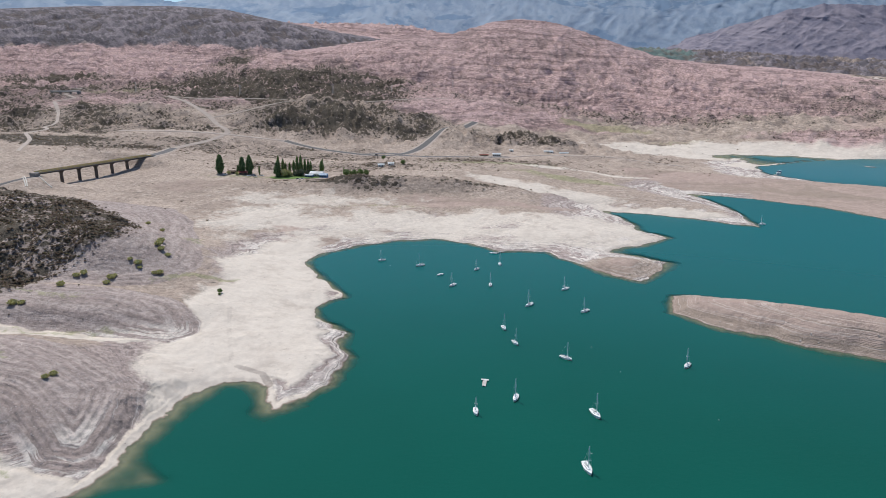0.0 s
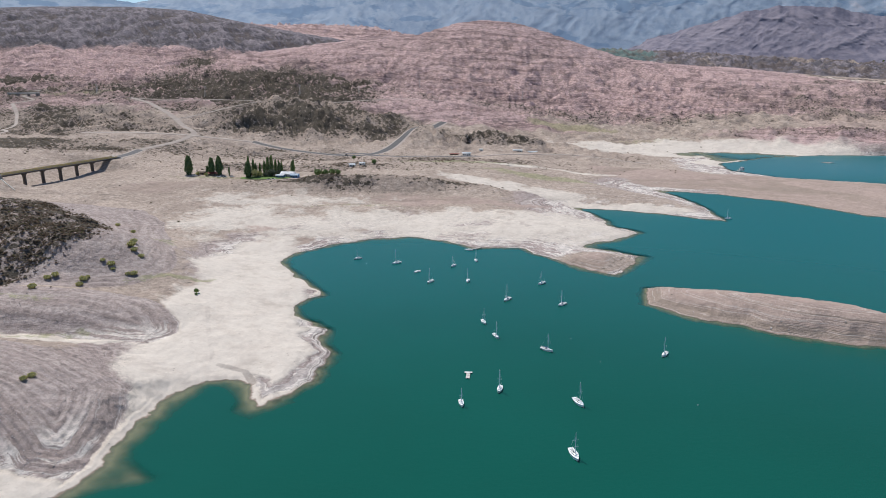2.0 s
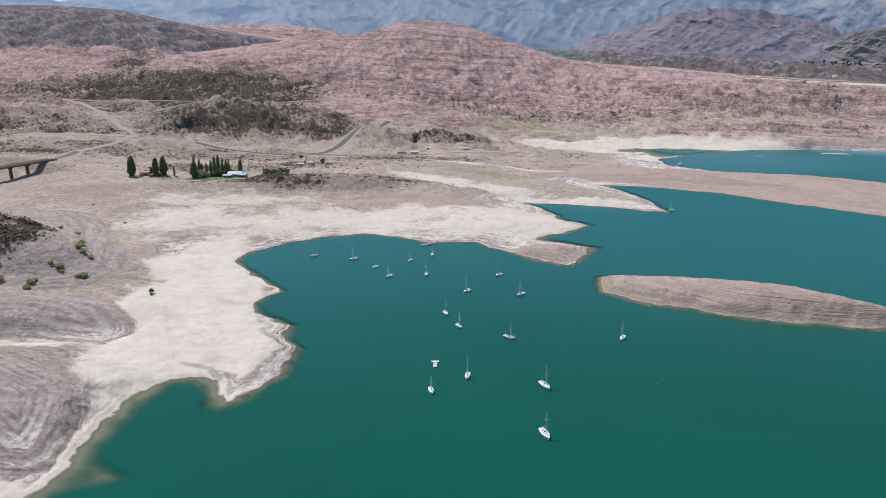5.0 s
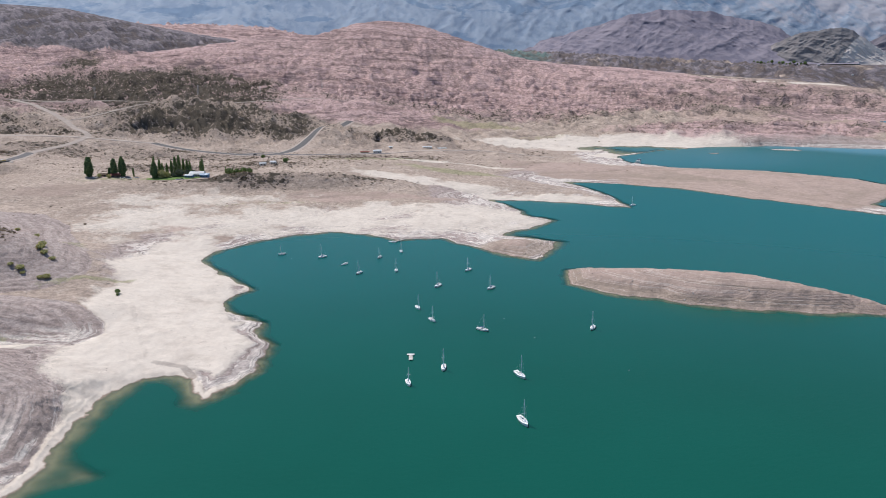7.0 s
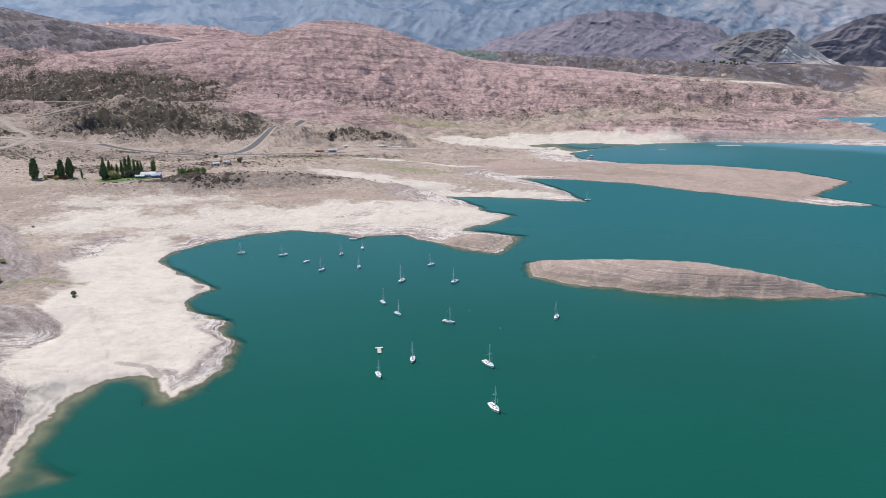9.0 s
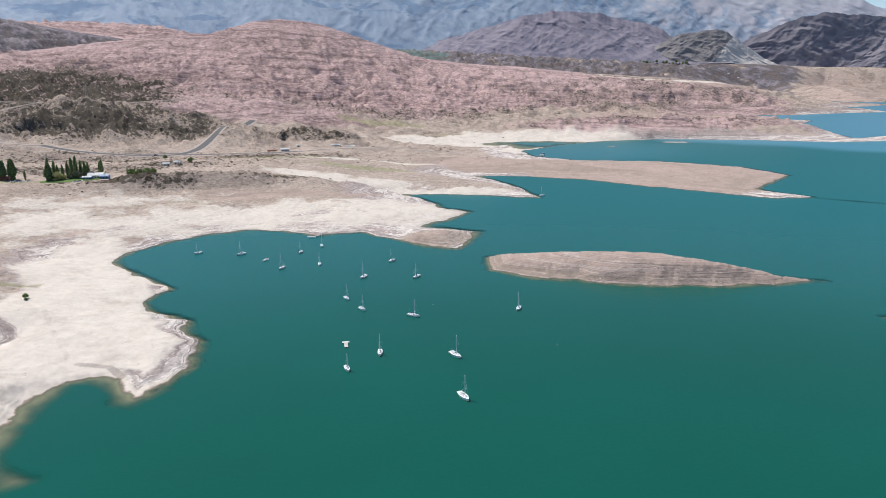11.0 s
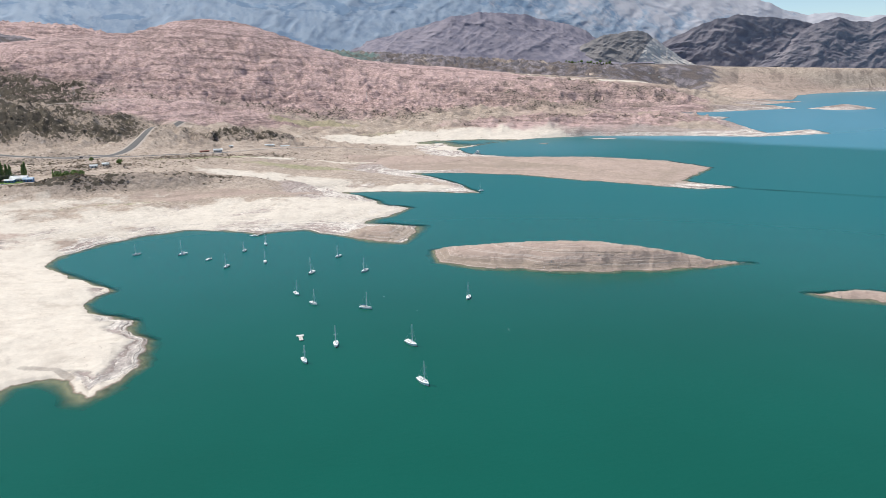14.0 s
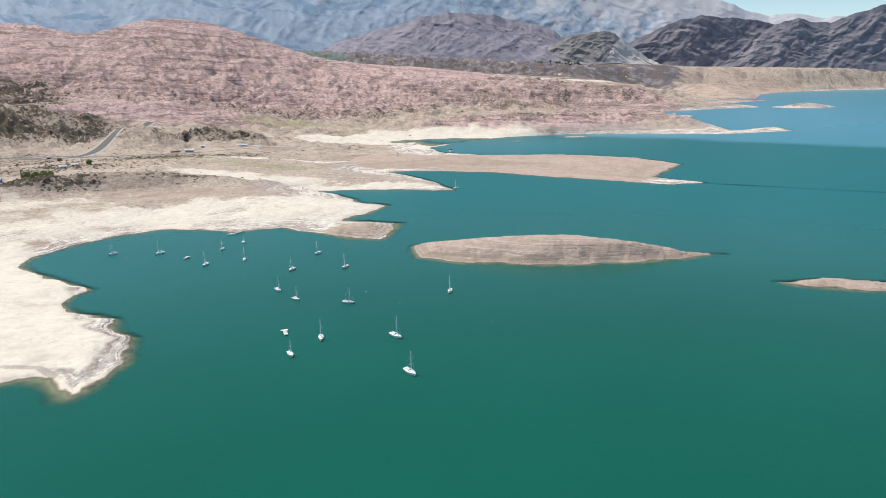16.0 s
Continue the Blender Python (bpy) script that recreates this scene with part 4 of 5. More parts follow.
for half, paved, line in ROADS:
    if paved:
        ribbon("shoulder", line, half * 1.7, 0.22, dirt, "pale gravel shoulder along the asphalt road", "road shoulder")
    ribbon("road" if paved else "dirt_road", line, half, 0.45, asphalt if paved else dirt,
           "grey asphalt road winding through the badlands" if paved else "pale unpaved track over dry earth")

# ---- boats ----
gelcoat = plain("white_gelcoat", (0.90, 0.90, 0.88), 0.35, 0.03, 2)
antifoul = plain("red_antifouling", (0.30, 0.10, 0.08), 0.7, 0.15, 3)
deck_grey = plain("pale_deck", (0.80, 0.80, 0.78), 0.7, 0.08, 3)
cockpit_dark = plain("cockpit_shade", (0.50, 0.50, 0.49), 0.7, 0.1)
alloy = plain("mast_alloy", (0.93, 0.94, 0.94), 0.3, 0.03)
glass_dark = plain("smoked_window", (0.03, 0.035, 0.04), 0.1, 0.1)
canvas_blue = plain("blue_canvas", (0.05, 0.10, 0.22), 0.9, 0.1)
canvas_white = plain("white_canvas", (0.72, 0.71, 0.68), 0.9, 0.06)


def hull_rings(length, beam, free):
    """Cross-sections of a hull from stern to bow: from keel to sheer on one side."""
    out = []
    for k in range(11):
        t = k / 10
        half = beam / 2 * (1 - max(0.0, (t - 0.42) / 0.58) ** 2.1) * (0.74 + 0.26 * min(1, t / 0.35))
        sheer = free * (1 + 0.28 * max(0.0, (t - 0.4) / 0.6) ** 2)
        keel = -0.35 * math.sin(math.pi * min(1, 0.12 + 0.88 * (1 - t)))
        x = length * (t - 0.5) * (1 if t < 1 else 1.0)
        out.append([(x - (0.10 * length * 0.12 if k == 10 and s < 2 else 0), half * w, keel + (sheer - keel) * h)
                    for s, (w, h) in enumerate(((0.02, 0), (0.55, 0.12), (0.85, 0.30), (0.97, 0.66), (1.0, 1.0)))])
    return out


def skin(rings, lo, hi, both=True):
    bm = bmesh.new()
    for side in (1, -1):
        grid = [[bm.verts.new((x, y * side, z)) for x, y, z in ring[lo:hi]] for ring in rings]
        for a, b in zip(grid, grid[1:]):
            for j in range(len(a) - 1):
                quad = (a[j], b[j], b[j + 1], a[j + 1])
                bm.faces.new(quad if side < 0 else quad[::-1])
        if both:
            bm.faces.new(grid[0][::-1] if side < 0 else grid[0])
    bmesh.ops.remove_doubles(bm, verts=bm.verts, dist=0.004)
    return bm


def sailboat(length, mast, place, turn, label, cabin=True, sail_cover=None, spreaders=1):
    boat = thing("sailboat", label, "sailboat", place, "moored sailboats", turn)
    beam, free = length * 0.345, 0.55 + length * 0.05
    rings = hull_rings(length, beam, free)
    hull = part("hull", skin(rings, 2, 5), gelcoat, boat, smooth=True)
    part("antifouling", skin([[(x, y * 0.995, z) for x, y, z in r] for r in rings], 0, 3), antifoul, hull, "red antifouling below the waterline", smooth=True)
    bm = bmesh.new()
    rows = [[bm.verts.new((r[4][0], r[4][1] * s, r[4][2] - 0.03 + 0.05 * (1 - abs(s)))) for s in (-0.97, -0.5, 0, 0.5, 0.97)] for r in rings]
    for a, b in zip(rows, rows[1:]):
        for j in range(4):
            bm.faces.new((a[j], b[j], b[j + 1], a[j + 1]))
    part("deck", bm, gelcoat, boat, smooth=True)
    # flat slab on the deck; the well's shade is only its grey colour
    bm = bmesh.new()
    box(bm, -length * 0.27, 0, free + 0.04, length * 0.26, beam * 0.30, 0.06)
    part("cockpit", bm, cockpit_dark, boat, "shaded cockpit well")
    for s in (-1, 1):
        bm = bmesh.new()
        box(bm, -length * 0.27, s * beam * 0.27, free + 0.10, length * 0.30, beam * 0.12, 0.16, bevel=0.03)
        part("cockpit_bench", bm, deck_grey, boat)
    if cabin:
        bm = bmesh.new()
        vs = box(bm, length * 0.08, 0, free + 0.22, length * 0.34, beam * 0.56, 0.46)
        for v in vs:
            if v.co.z > free + 0.3:
                v.co.x = length * 0.08 + (v.co.x - length * 0.08) * 0.84
                v.co.y *= 0.78
            if v.co.x > length * 0.1:
                v.co.y *= 0.72
                v.co.z -= 0.08
        house = part("cabin", bm, gelcoat, boat)
        for s in (-1, 1):
            bm = bmesh.new()
            box(bm, length * 0.04, s * beam * 0.262, free + 0.25, length * 0.18, 0.03, 0.14, turn=-s * 3)
            part("cabin_window", bm, glass_dark, house, "dark cabin window")
        bm = bmesh.new()
        box(bm, -length * 0.02, 0, free + 0.47, length * 0.09, beam * 0.22, 0.05)
        part("hatch", bm, glass_dark, house, "dark companionway hatch")
    foot = length * 0.10
    bm = bmesh.new()
    rod(bm, (foot, 0, free + 0.1), (foot, 0, mast), 0.17, 0.13, 8)
    spar = part("mast", bm, alloy, boat)
    for k in range(spreaders):
        bm = bmesh.new()
        zz = free + (mast - free) * ((0.36, 0.66) if spreaders > 1 else (0.52,))[k]
        rod(bm, (foot - 0.1, -beam * 0.40, zz), (foot, 0, zz), 0.04, 0.05)
        rod(bm, (foot - 0.1, beam * 0.40, zz), (foot, 0, zz), 0.04, 0.05)
        part("spreader", bm, alloy, spar)
    bm = bmesh.new()
    rod(bm, (foot, 0, free + 0.75), (-length * 0.32, 0, free + 0.85), 0.06)
    boom = part("boom", bm, alloy, boat)
    if sail_cover:
        bm = bmesh.new()
        rod(bm, (foot - 0.2, 0, free + 0.92), (-length * 0.30, 0, free + 0.95), 0.17, 0.10, 8)
        part("sail_cover", bm, sail_cover, boom, "folded sail under its cover")
    for name, a in (("forestay", (length * 0.48, 0, free * 1.25)), ("backstay", (-length * 0.5, 0, free)),
                    ("shroud", (foot - 0.2, beam * 0.46, free)), ("shroud", (foot - 0.2, -beam * 0.46, free))):
        bm = bmesh.new()
        rod(bm, a, (foot, 0, mast - 0.15), 0.012, sides=4)
        part(name, bm, alloy, boat)
    bm = bmesh.new()
    box(bm, -length * 0.5 - 0.06, 0, 0.05, 0.10, 0.05, 0.9)
    part("rudder", bm, gelcoat, boat)
    return boat


def open_boat(length, place, turn, label, covered=False):
    boat = thing("motorboat", label, "motorboat", place, "small boats", turn)
    beam, free = length * 0.38, 0.65
    rings = hull_rings(length, beam, free)
    part("hull", skin(rings, 0, 5), gelcoat, boat, smooth=True)
    bm = bmesh.new()
    rows = [[bm.verts.new((r[4][0], r[4][1] * s, r[4][2] - 0.06)) for s in (-0.96, 0, 0.96)] for r in rings]
    for a, b in zip(rows, rows[1:]):
        for j in range(2):
            bm.faces.new((a[j], b[j], b[j + 1], a[j + 1]))
    part("deck", bm, gelcoat if covered else deck_grey, boat)
    bm = bmesh.new()
    box(bm, -length * 0.1, 0, free + 0.22, length * 0.34, beam * 0.6, 0.45, bevel=0.08)
    part("console", bm, canvas_white if covered else gelcoat, boat)
    bm = bmesh.new()
    box(bm, -length * 0.5 - 0.15, 0, 0.55, 0.35, 0.35, 0.9, bevel=0.06)
    part("outboard_motor", bm, cockpit_dark, boat, "dark outboard motor")
    return boat


# x, y, heading of the bow, length, mast height, extras
FLEET = [
    (49, 211, -84, 8.2, 9.3, 2, canvas_white, "white sailing yacht with two spreaders, moored on green water"),
    (60, 250, -76, 8.2, 9.6, 1, canvas_white, "white sailing yacht with a bare mast, moored on green water"),
    (30, 264, -106, 6.6, 9.4, 1, None, "small white sailboat with a tall bare mast at its mooring"),
    (13, 252, -88, 6.2, 7.4, 1, None, "small white sailboat with a thin mast beside a raft"),
    (58, 306, -45, 6.8, 8.6, 1, canvas_blue, "white sailboat lying broadside at its mooring"),
    (112, 297, -128, 6.6, 9.2, 1, None, "lone white sailboat moored away from the others"),
    (36, 325, -70, 6.2, 8.2, 1, None, "small white sailboat with its bow to the open lake"),
    (32, 346, -80, 6.4, 8.6, 1, None, "white sailboat with a bare mast in the bay"),
    (80, 373, -140, 7.0, 8.8, 1, canvas_blue, "white sailboat with a dark mast, moored in the bay"),
    (50, 384, -132, 7.2, 10.0, 1, canvas_white, "long white sailboat with a covered mainsail at its mooring"),
    (76, 415, -140, 6.6, 8.6, 1, None, "white sailboat moored near the gravel spit"),
    (30, 423, -102, 6.2, 9.0, 1, None, "small white sailboat with a bare mast, moored off the beach"),
    (6, 423, -126, 6.8, 9.2, 1, None, "white sailboat moored in the inner bay"),
    (23, 460, -122, 6.0, 7.6, 1, None, "small white sailboat moored close to the beach"),
    (40, 473, -92, 6.4, 10.2, 1, None, "white sailboat with a tall mast beside the jetty"),
    (-16, 470, -150, 7.0, 10.0, 1, canvas_white, "white sailboat with a tall mast in the inner bay"),
    (-44, 484, -150, 6.2, 7.6, 1, None, "small white sailboat moored in the corner of the bay"),
    (284, 608, -170, 7.0, 9.0, 1, canvas_white, "white sailboat moored off the tip of the spit"),
]
for x, y, turn, length, mast, spreaders, cover, label in FLEET:
    sailboat(length, mast, (x, y, -0.02), turn, label, True, cover, spreaders)
open_boat(5.6, (-2, 447, 0.0), -140, "white covered motorboat with no mast, moored in the bay", True)
open_boat(6.2, (37.5, 505, 0.0), 160, "white motorboat lying at the small jetty", True)
open_boat(5.0, (280.5, 645, 0.0), 150, "small dark motorboat drawn up beside the spit")

# ---- raft, jetty, buoys, pontoons ----
plank_wood = plain("weathered_planks", (0.42, 0.38, 0.34), 0.9, 0.2, 2)
pale_wood = plain("bleached_planks", (0.56, 0.52, 0.48), 0.9, 0.15, 2)
float_white = plain("white_float", (0.75, 0.75, 0.72), 0.5, 0.05)
raft = thing("swim_raft", "T-shaped bleached wooden raft floating among the boats", "raft", (18, 279, 0), turn=-8)
for k in range(11):
    bm = bmesh.new()
    box(bm, 0, -3.0 + k * 0.5, 0.42, 1.7, 0.44, 0.09)
    part("plank", bm, pale_wood, raft)
for k in range(3):
    bm = bmesh.new()
    box(bm, 0, 2.45 + k * 0.5, 0.42, 3.4, 0.44, 0.09)
    part("plank", bm, float_white, raft)
for x in (-0.6, 0.6):
    bm = bmesh.new()
    rod(bm, (x, -3.1, 0.15), (x, 3.5, 0.15), 0.24, sides=8)
    part("float", bm, float_white, raft)
jetty = thing("jetty", "small weathered wooden jetty on posts at the beach", "jetty", (44, 508, 0), turn=35)
for k in range(12):
    bm = bmesh.new()
    box(bm, -4.5 + k * 0.8, 0, 0.8, 0.72, 2.0, 0.1)
    part("plank", bm, plank_wood, jetty)
for x in (-4.2, 0, 4.2):
    for y in (-0.8, 0.8):
        bm = bmesh.new()
        rod(bm, (x, y, -2.5), (x, y, 1.3), 0.12)
        part("post", bm, plank_wood, jetty)
for x, y in ((107, 246), (80, 291), (73, 320), (-37, 471)):
    buoy = thing("mooring_buoy", "small white mooring buoy on the water", "buoy", (x, y, 0), "mooring buoys")
    bm = bmesh.new()
    bmesh.ops.create_uvsphere(bm, u_segments=10, v_segments=7, radius=0.22, matrix=Matrix.Translation((0, 0, 0.07)))
    part("float", bm, float_white, buoy, smooth=True)
    bm = bmesh.new()
    rod(bm, (0, 0, 0.2), (0, 0, 0.45), 0.03)
    part("eye", bm, alloy, buoy)
for x, y, turn, label, colour in ((456, 944, 15, "floating pontoon with a dark blue hut in the cove", canvas_blue), (447, 928, -20, "small pale pontoon with a shelter in the cove", canvas_white)):
    pontoon = thing("pontoon", label, "pontoon", (x, y, 0), "cove pontoons", turn)
    for k in range(10):
        bm = bmesh.new()
        box(bm, -4 + k * 0.9, 0, 0.5, 0.82, 4.5, 0.1)
        part("plank", bm, plank_wood, pontoon)
    bm = bmesh.new()
    box(bm, 1, 0, 1.7, 4.5, 3.0, 2.3, bevel=0.05)
    hut = part("hut", bm, colour, pontoon)
    bm = bmesh.new()
    box(bm, 1, 0, 2.95, 5.2, 3.7, 0.14)
    part("roof", bm, float_white, hut, "pale flat roof")
    for y2 in (-1.8, 1.8):
        bm = bmesh.new()
        rod(bm, (-4.4, y2, 0.2), (4.5, y2, 0.2), 0.3, sides=8)
        part("float", bm, float_white, pontoon)

# ---- bridge ----
concrete = plain("grey_concrete", (0.30, 0.275, 0.25), 0.9, 0.15, 0.5)
# darker copy of the concrete, with the shade under the deck painted in
concrete_shaded = plain("shaded_concrete", (0.10, 0.085, 0.075), 0.8, 0.15, 0.5)
yellow_rail = plain("yellow_railing", (0.56, 0.42, 0.16), 0.6, 0.12, 0.8)
white_drain = plain("white_concrete", (0.62, 0.59, 0.54), 0.9, 0.08, 0.8)
B0, B1 = Vector((-398, 680, 36.5)), Vector((-340, 808, 39.0))
SPAN = (B1 - B0).length
bridge = new("road_bridge")
bridge.matrix_world = Matrix.Translation(B0) @ (B1 - B0).to_track_quat("X", "Z").to_matrix().to_4x4()
tagged(bridge, "long concrete road bridge with yellow railings over a dry valley", "bridge")
bm = bmesh.new()
box(bm, SPAN / 2, 0, -0.3, SPAN, 8.4, 0.6)
part("deck", bm, concrete, bridge)
bm = bmesh.new()
box(bm, SPAN / 2, 0, 0.06, SPAN, 6.6, 0.12)
part("carriageway", bm, asphalt, bridge, "grey asphalt carriageway")
for s in (-1, 1):
    bm = bmesh.new()
    box(bm, SPAN / 2, s * 3.0, -1.25, SPAN, 0.8, 1.3)
    part("girder", bm, concrete_shaded, bridge, "girder with shade painted into its dark colour")
    bm = bmesh.new()
    box(bm, SPAN / 2, s * 3.9, 0.3, SPAN, 0.4, 0.9)
    kerb = part("parapet", bm, yellow_rail, bridge, "ochre yellow parapet")
    bm = bmesh.new()
    for h in (0.8, 1.15):
        rod(bm, (0, s * 3.9, h), (SPAN, s * 3.9, h), 0.09)
    part("rail", bm, yellow_rail, kerb)
    posts = bmesh.new()
    rod(posts, (0, s * 3.9, 0.4), (0, s * 3.9, 1.2), 0.08)
    first = part("rail_post", posts, yellow_rail, kerb)
    for k in range(1, 29):
        nxt = new("rail_post", first.data)
        nxt.parent, nxt.location = kerb, (SPAN * k / 28, 0, 0)
inverse = bridge.matrix_world.inverted()
for k, share in enumerate((0.187, 0.333, 0.48, 0.625, 0.77)):
    foot = bridge.matrix_world @ Vector((SPAN * share, 0, 0))
    drop = foot.z - height_at(foot.x, foot.y) + 1.5
    bm = bmesh.new()
    box(bm, SPAN * share, 0, -2.0 - (drop - 2.0) / 2, 1.8, 3.4, drop - 2.0, bevel=0.2)
    pier = part("pier", bm, concrete_shaded, bridge, "concrete pier with shade painted into its dark colour")
    bm = bmesh.new()
    vs = box(bm, SPAN * share, 0, -2.7, 2.4, 7.4, 1.6)
    for v in vs:
        if v.co.z < -2.7:
            v.co.y *= 0.45
    part("pier_cap", bm, concrete_shaded, pier)
for x in (-2.0, SPAN + 2.0):
    bm = bmesh.new()
    box(bm, x, 0, -3.2, 5.0, 8.8, 6.4)
    part("abutment", bm, concrete, bridge)

def drain(line):
    """A narrow concrete channel laid on the slope of the embankment."""
    bm = bmesh.new()
    for (ax, ay), (bx, by) in zip(line, line[1:]):
        n = 8
        for k in range(n):
            x0, y0, x1, y1 = ax + (bx - ax) * k / n, ay + (by - ay) * k / n, ax + (bx - ax) * (k + 1) / n, ay + (by - ay) * (k + 1) / n
            rod(bm, (x0, y0, height_at(x0, y0) + 0.2), (x1, y1, height_at(x1, y1) + 0.2), 0.55, sides=6)
    mesh = bpy.data.meshes.new("drain_channel")
    bm.to_mesh(mesh)
    bm.free()
    mesh.materials.append(white_drain)
    tagged(new("drain_channel", mesh), "pale concrete drain channel on the bridge embankment", "drain", kind="structure")


drain([(-404, 686), (-386, 668), (-372, 657)])
drain([(-415, 684), (-390, 646)])
drain([(-415, 688), (-389, 647)])
drain([(-347, 819), (-330, 805)])

# ---- the boat club: house, sheds, trees ----
wall_white = plain("white_plaster", (0.74, 0.72, 0.68), 0.85, 0.06, 0.7)
wall_blue = plain("blue_painted_wall", (0.12, 0.26, 0.46), 0.7, 0.1, 0.7)
roof_white = plain("white_sheet_roof", (0.78, 0.80, 0.82), 0.5, 0.06, 0.5)
roof_blue = plain("pale_blue_roof", (0.45, 0.60, 0.74), 0.5, 0.08, 0.5)
roof_red = plain("red_sheet_roof", (0.32, 0.10, 0.08), 0.7, 0.1, 0.5)
wood_brown = plain("brown_boards", (0.16, 0.11, 0.08), 0.85, 0.15, 1)
door_dark = plain("dark_opening", (0.03, 0.03, 0.032), 0.5, 0.1)
lawn_green = plain("lawn", (0.14, 0.225, 0.055), 0.95, 0.25, 0.25)


def house(name, label, x, y, turn, sx, sy, wall, rise, walls, roofing, openings=3, group=""):
    z = min(height_at(x + a, y + b) for a in (-sx / 2, sx / 2) for b in (-sy / 2, sy / 2))
    ob = thing(name, label, "building", (x, y, z - 0.3), group, turn)
    bm = bmesh.new()
    box(bm, 0, 0, wall / 2, sx, sy, wall)
    body = part("wall", bm, walls, ob)
    bm = bmesh.new()
    ox, oy = sx / 2 + 0.6, sy / 2 + 0.7
    a = [bm.verts.new(p) for p in ((-ox, -oy, wall), (ox, -oy, wall), (ox, 0, wall + rise), (-ox, 0, wall + rise), (-ox, oy, wall), (ox, oy, wall))]
    bm.faces.new((a[0], a[1], a[2], a[3]))
    bm.faces.new((a[3], a[2], a[5], a[4]))
    bmesh.ops.solidify(bm, geom=bm.faces[:], thickness=0.18)
    part("roof", bm, roofing, ob)
    bm = bmesh.new()
    for s in (-1, 1):
        v = [bm.verts.new(p) for p in ((s * sx / 2, -sy / 2, wall - 0.02), (s * sx / 2, sy / 2, wall - 0.02), (s * sx / 2, 0, wall + rise - 0.15))]
        bm.faces.new(v if s > 0 else v[::-1])
    part("gable", bm, walls, body)
    for k in range(openings):
        u = sx * ((k + 0.5) / openings - 0.5)
        bm = bmesh.new()
        tall = k == openings // 2
        box(bm, u, -sy / 2 - 0.02, 1.25 if tall else 1.6, 1.1 if tall else 1.5, 0.12, 2.1 if tall else 1.2)
        hole = part("door" if tall else "window", bm, door_dark, body, "dark opening in the wall")
        bm = bmesh.new()
        box(bm, u, -sy / 2 - 0.05, 2.36 if tall else 2.26, 1.5 if tall else 1.9, 0.2, 0.12)
        part("lintel", bm, roofing, hole)
    return ob


house("club_house", "white club house with a broad pale metal roof above the lawn", -135, 744, -12, 14, 8, 3.4, 2.2, wall_white, roof_white, 5)
house("club_annex", "blue walled annex with a pale blue roof beside the club house", -127, 738, -12, 8, 6, 3.0, 1.5, wall_blue, roof_blue, 3)
house("club_terrace", "open pale canopy terrace in front of the club house", -142, 738, -12, 8, 6, 2.8, 0.9, wall_blue, roof_white, 3)
house("cabin", "brown wooden cabin among the tall trees", -214, 744, 8, 9, 6, 2.6, 1.6, wood_brown, roof_red, 2)
house("cabin", "low dark cabin beside the cypress trees", -226, 746, -10, 8, 5, 2.4, 1.2, wood_brown, wood_brown, 2)
house("shed", "long low white shed on the dry slope", 154, 1023, -4, 13, 6, 3.2, 1.0, wall_white, roof_white, 3, "hillside sheds")
house("shed", "long low white shed on the dry slope", 178, 1031, -4, 13, 6, 3.2, 1.0, wall_white, roof_white, 3, "hillside sheds")
house("roadside_building", "white roadside building with dark doorways", 74, 968, -3, 11, 7, 3.6, 1.2, wall_white, roof_white, 4)
house("roadside_building", "low red roofed shelter beside the road", 57, 972, -3, 12, 5, 2.6, 0.8, wood_brown, roof_red, 2)
house("hut", "small white hut on the slope above the road", 100, 1027, 5, 5, 4, 2.8, 0.8, wall_white, roof_white, 1)
house("hut", "small pale hut among scrub near the club", -74, 830, 12, 7, 5, 3.0, 1.2, wall_white, roof_white, 2)
house("hut", "small pale hut among scrub near the club", -62, 832, -8, 6, 5, 3.0, 1.2, wall_white, roof_white, 2)

for az, dist, size in ((36.2, 4190, 13), (37.1, 4180, 10), (38.4, 4195, 14), (39.2, 4185, 11), (40.6, 4190, 12), (41.3, 4180, 10), (20.4, 3720, 12), (21.2, 3700, 14), (22.6, 3740, 11), (23.1, 3710, 12)):
    house("far_house", "small pale house of a village on the far plain", dist * math.sin(radians(az)), dist * math.cos(radians(az)), az * 7 % 40 - 20, size, size * 0.7, 4.5, 2.0, wall_white, roof_white, 2, "far village")

far_bridge = thing("footbridge", "small pale concrete bridge over a dry gully", "bridge", (-755, 1428, height_at(-755, 1428) + 5.0))
bm = bmesh.new()
box(bm, 0, 0, 0, 58, 6, 1.4)
part("deck", bm, white_drain, far_bridge)
for x in (-27, -10, 10, 27):
    bm = bmesh.new()
    box(bm, x, 0, -3.8, 2.0 if abs(x) < 20 else 5.0, 6, 7.4)
    part("pier", bm, concrete, far_bridge)
for y in (-2.9, 2.9):
    bm = bmesh.new()
    box(bm, 0, y, 1.1, 58, 0.3, 0.9)
    part("parapet", bm, white_drain, far_bridge)

bark = plain("grey_bark", (0.12, 0.095, 0.075), 0.95, 0.2, 2)


def see_through(n, colour, share):
    """Thin leaves let part of the sunlight through."""
    glow = n.node("BsdfTranslucent")
    n.put(colour, glow.inputs[0])
    blend = n.node("MixShader")
    blend.inputs[0].default_value = share
    n.put(n.bsdf.outputs[0], blend.inputs[1])
    n.put(glow.outputs[0], blend.inputs[2])
    n.put(blend.outputs[0], n.out.inputs[0])
    return n.colour(colour)


def leaf_material(name, dark, light):
    n = Nodes(name, 0.75, 0.25)
    return see_through(n, n.mix(n.chance("Island"), dark, light), 0.4)


leaf_cypress = leaf_material("cypress_leaves", (0.085, 0.14, 0.06), (0.19, 0.265, 0.11))
leaf_poplar = leaf_material("poplar_leaves", (0.12, 0.185, 0.065), (0.27, 0.345, 0.13))
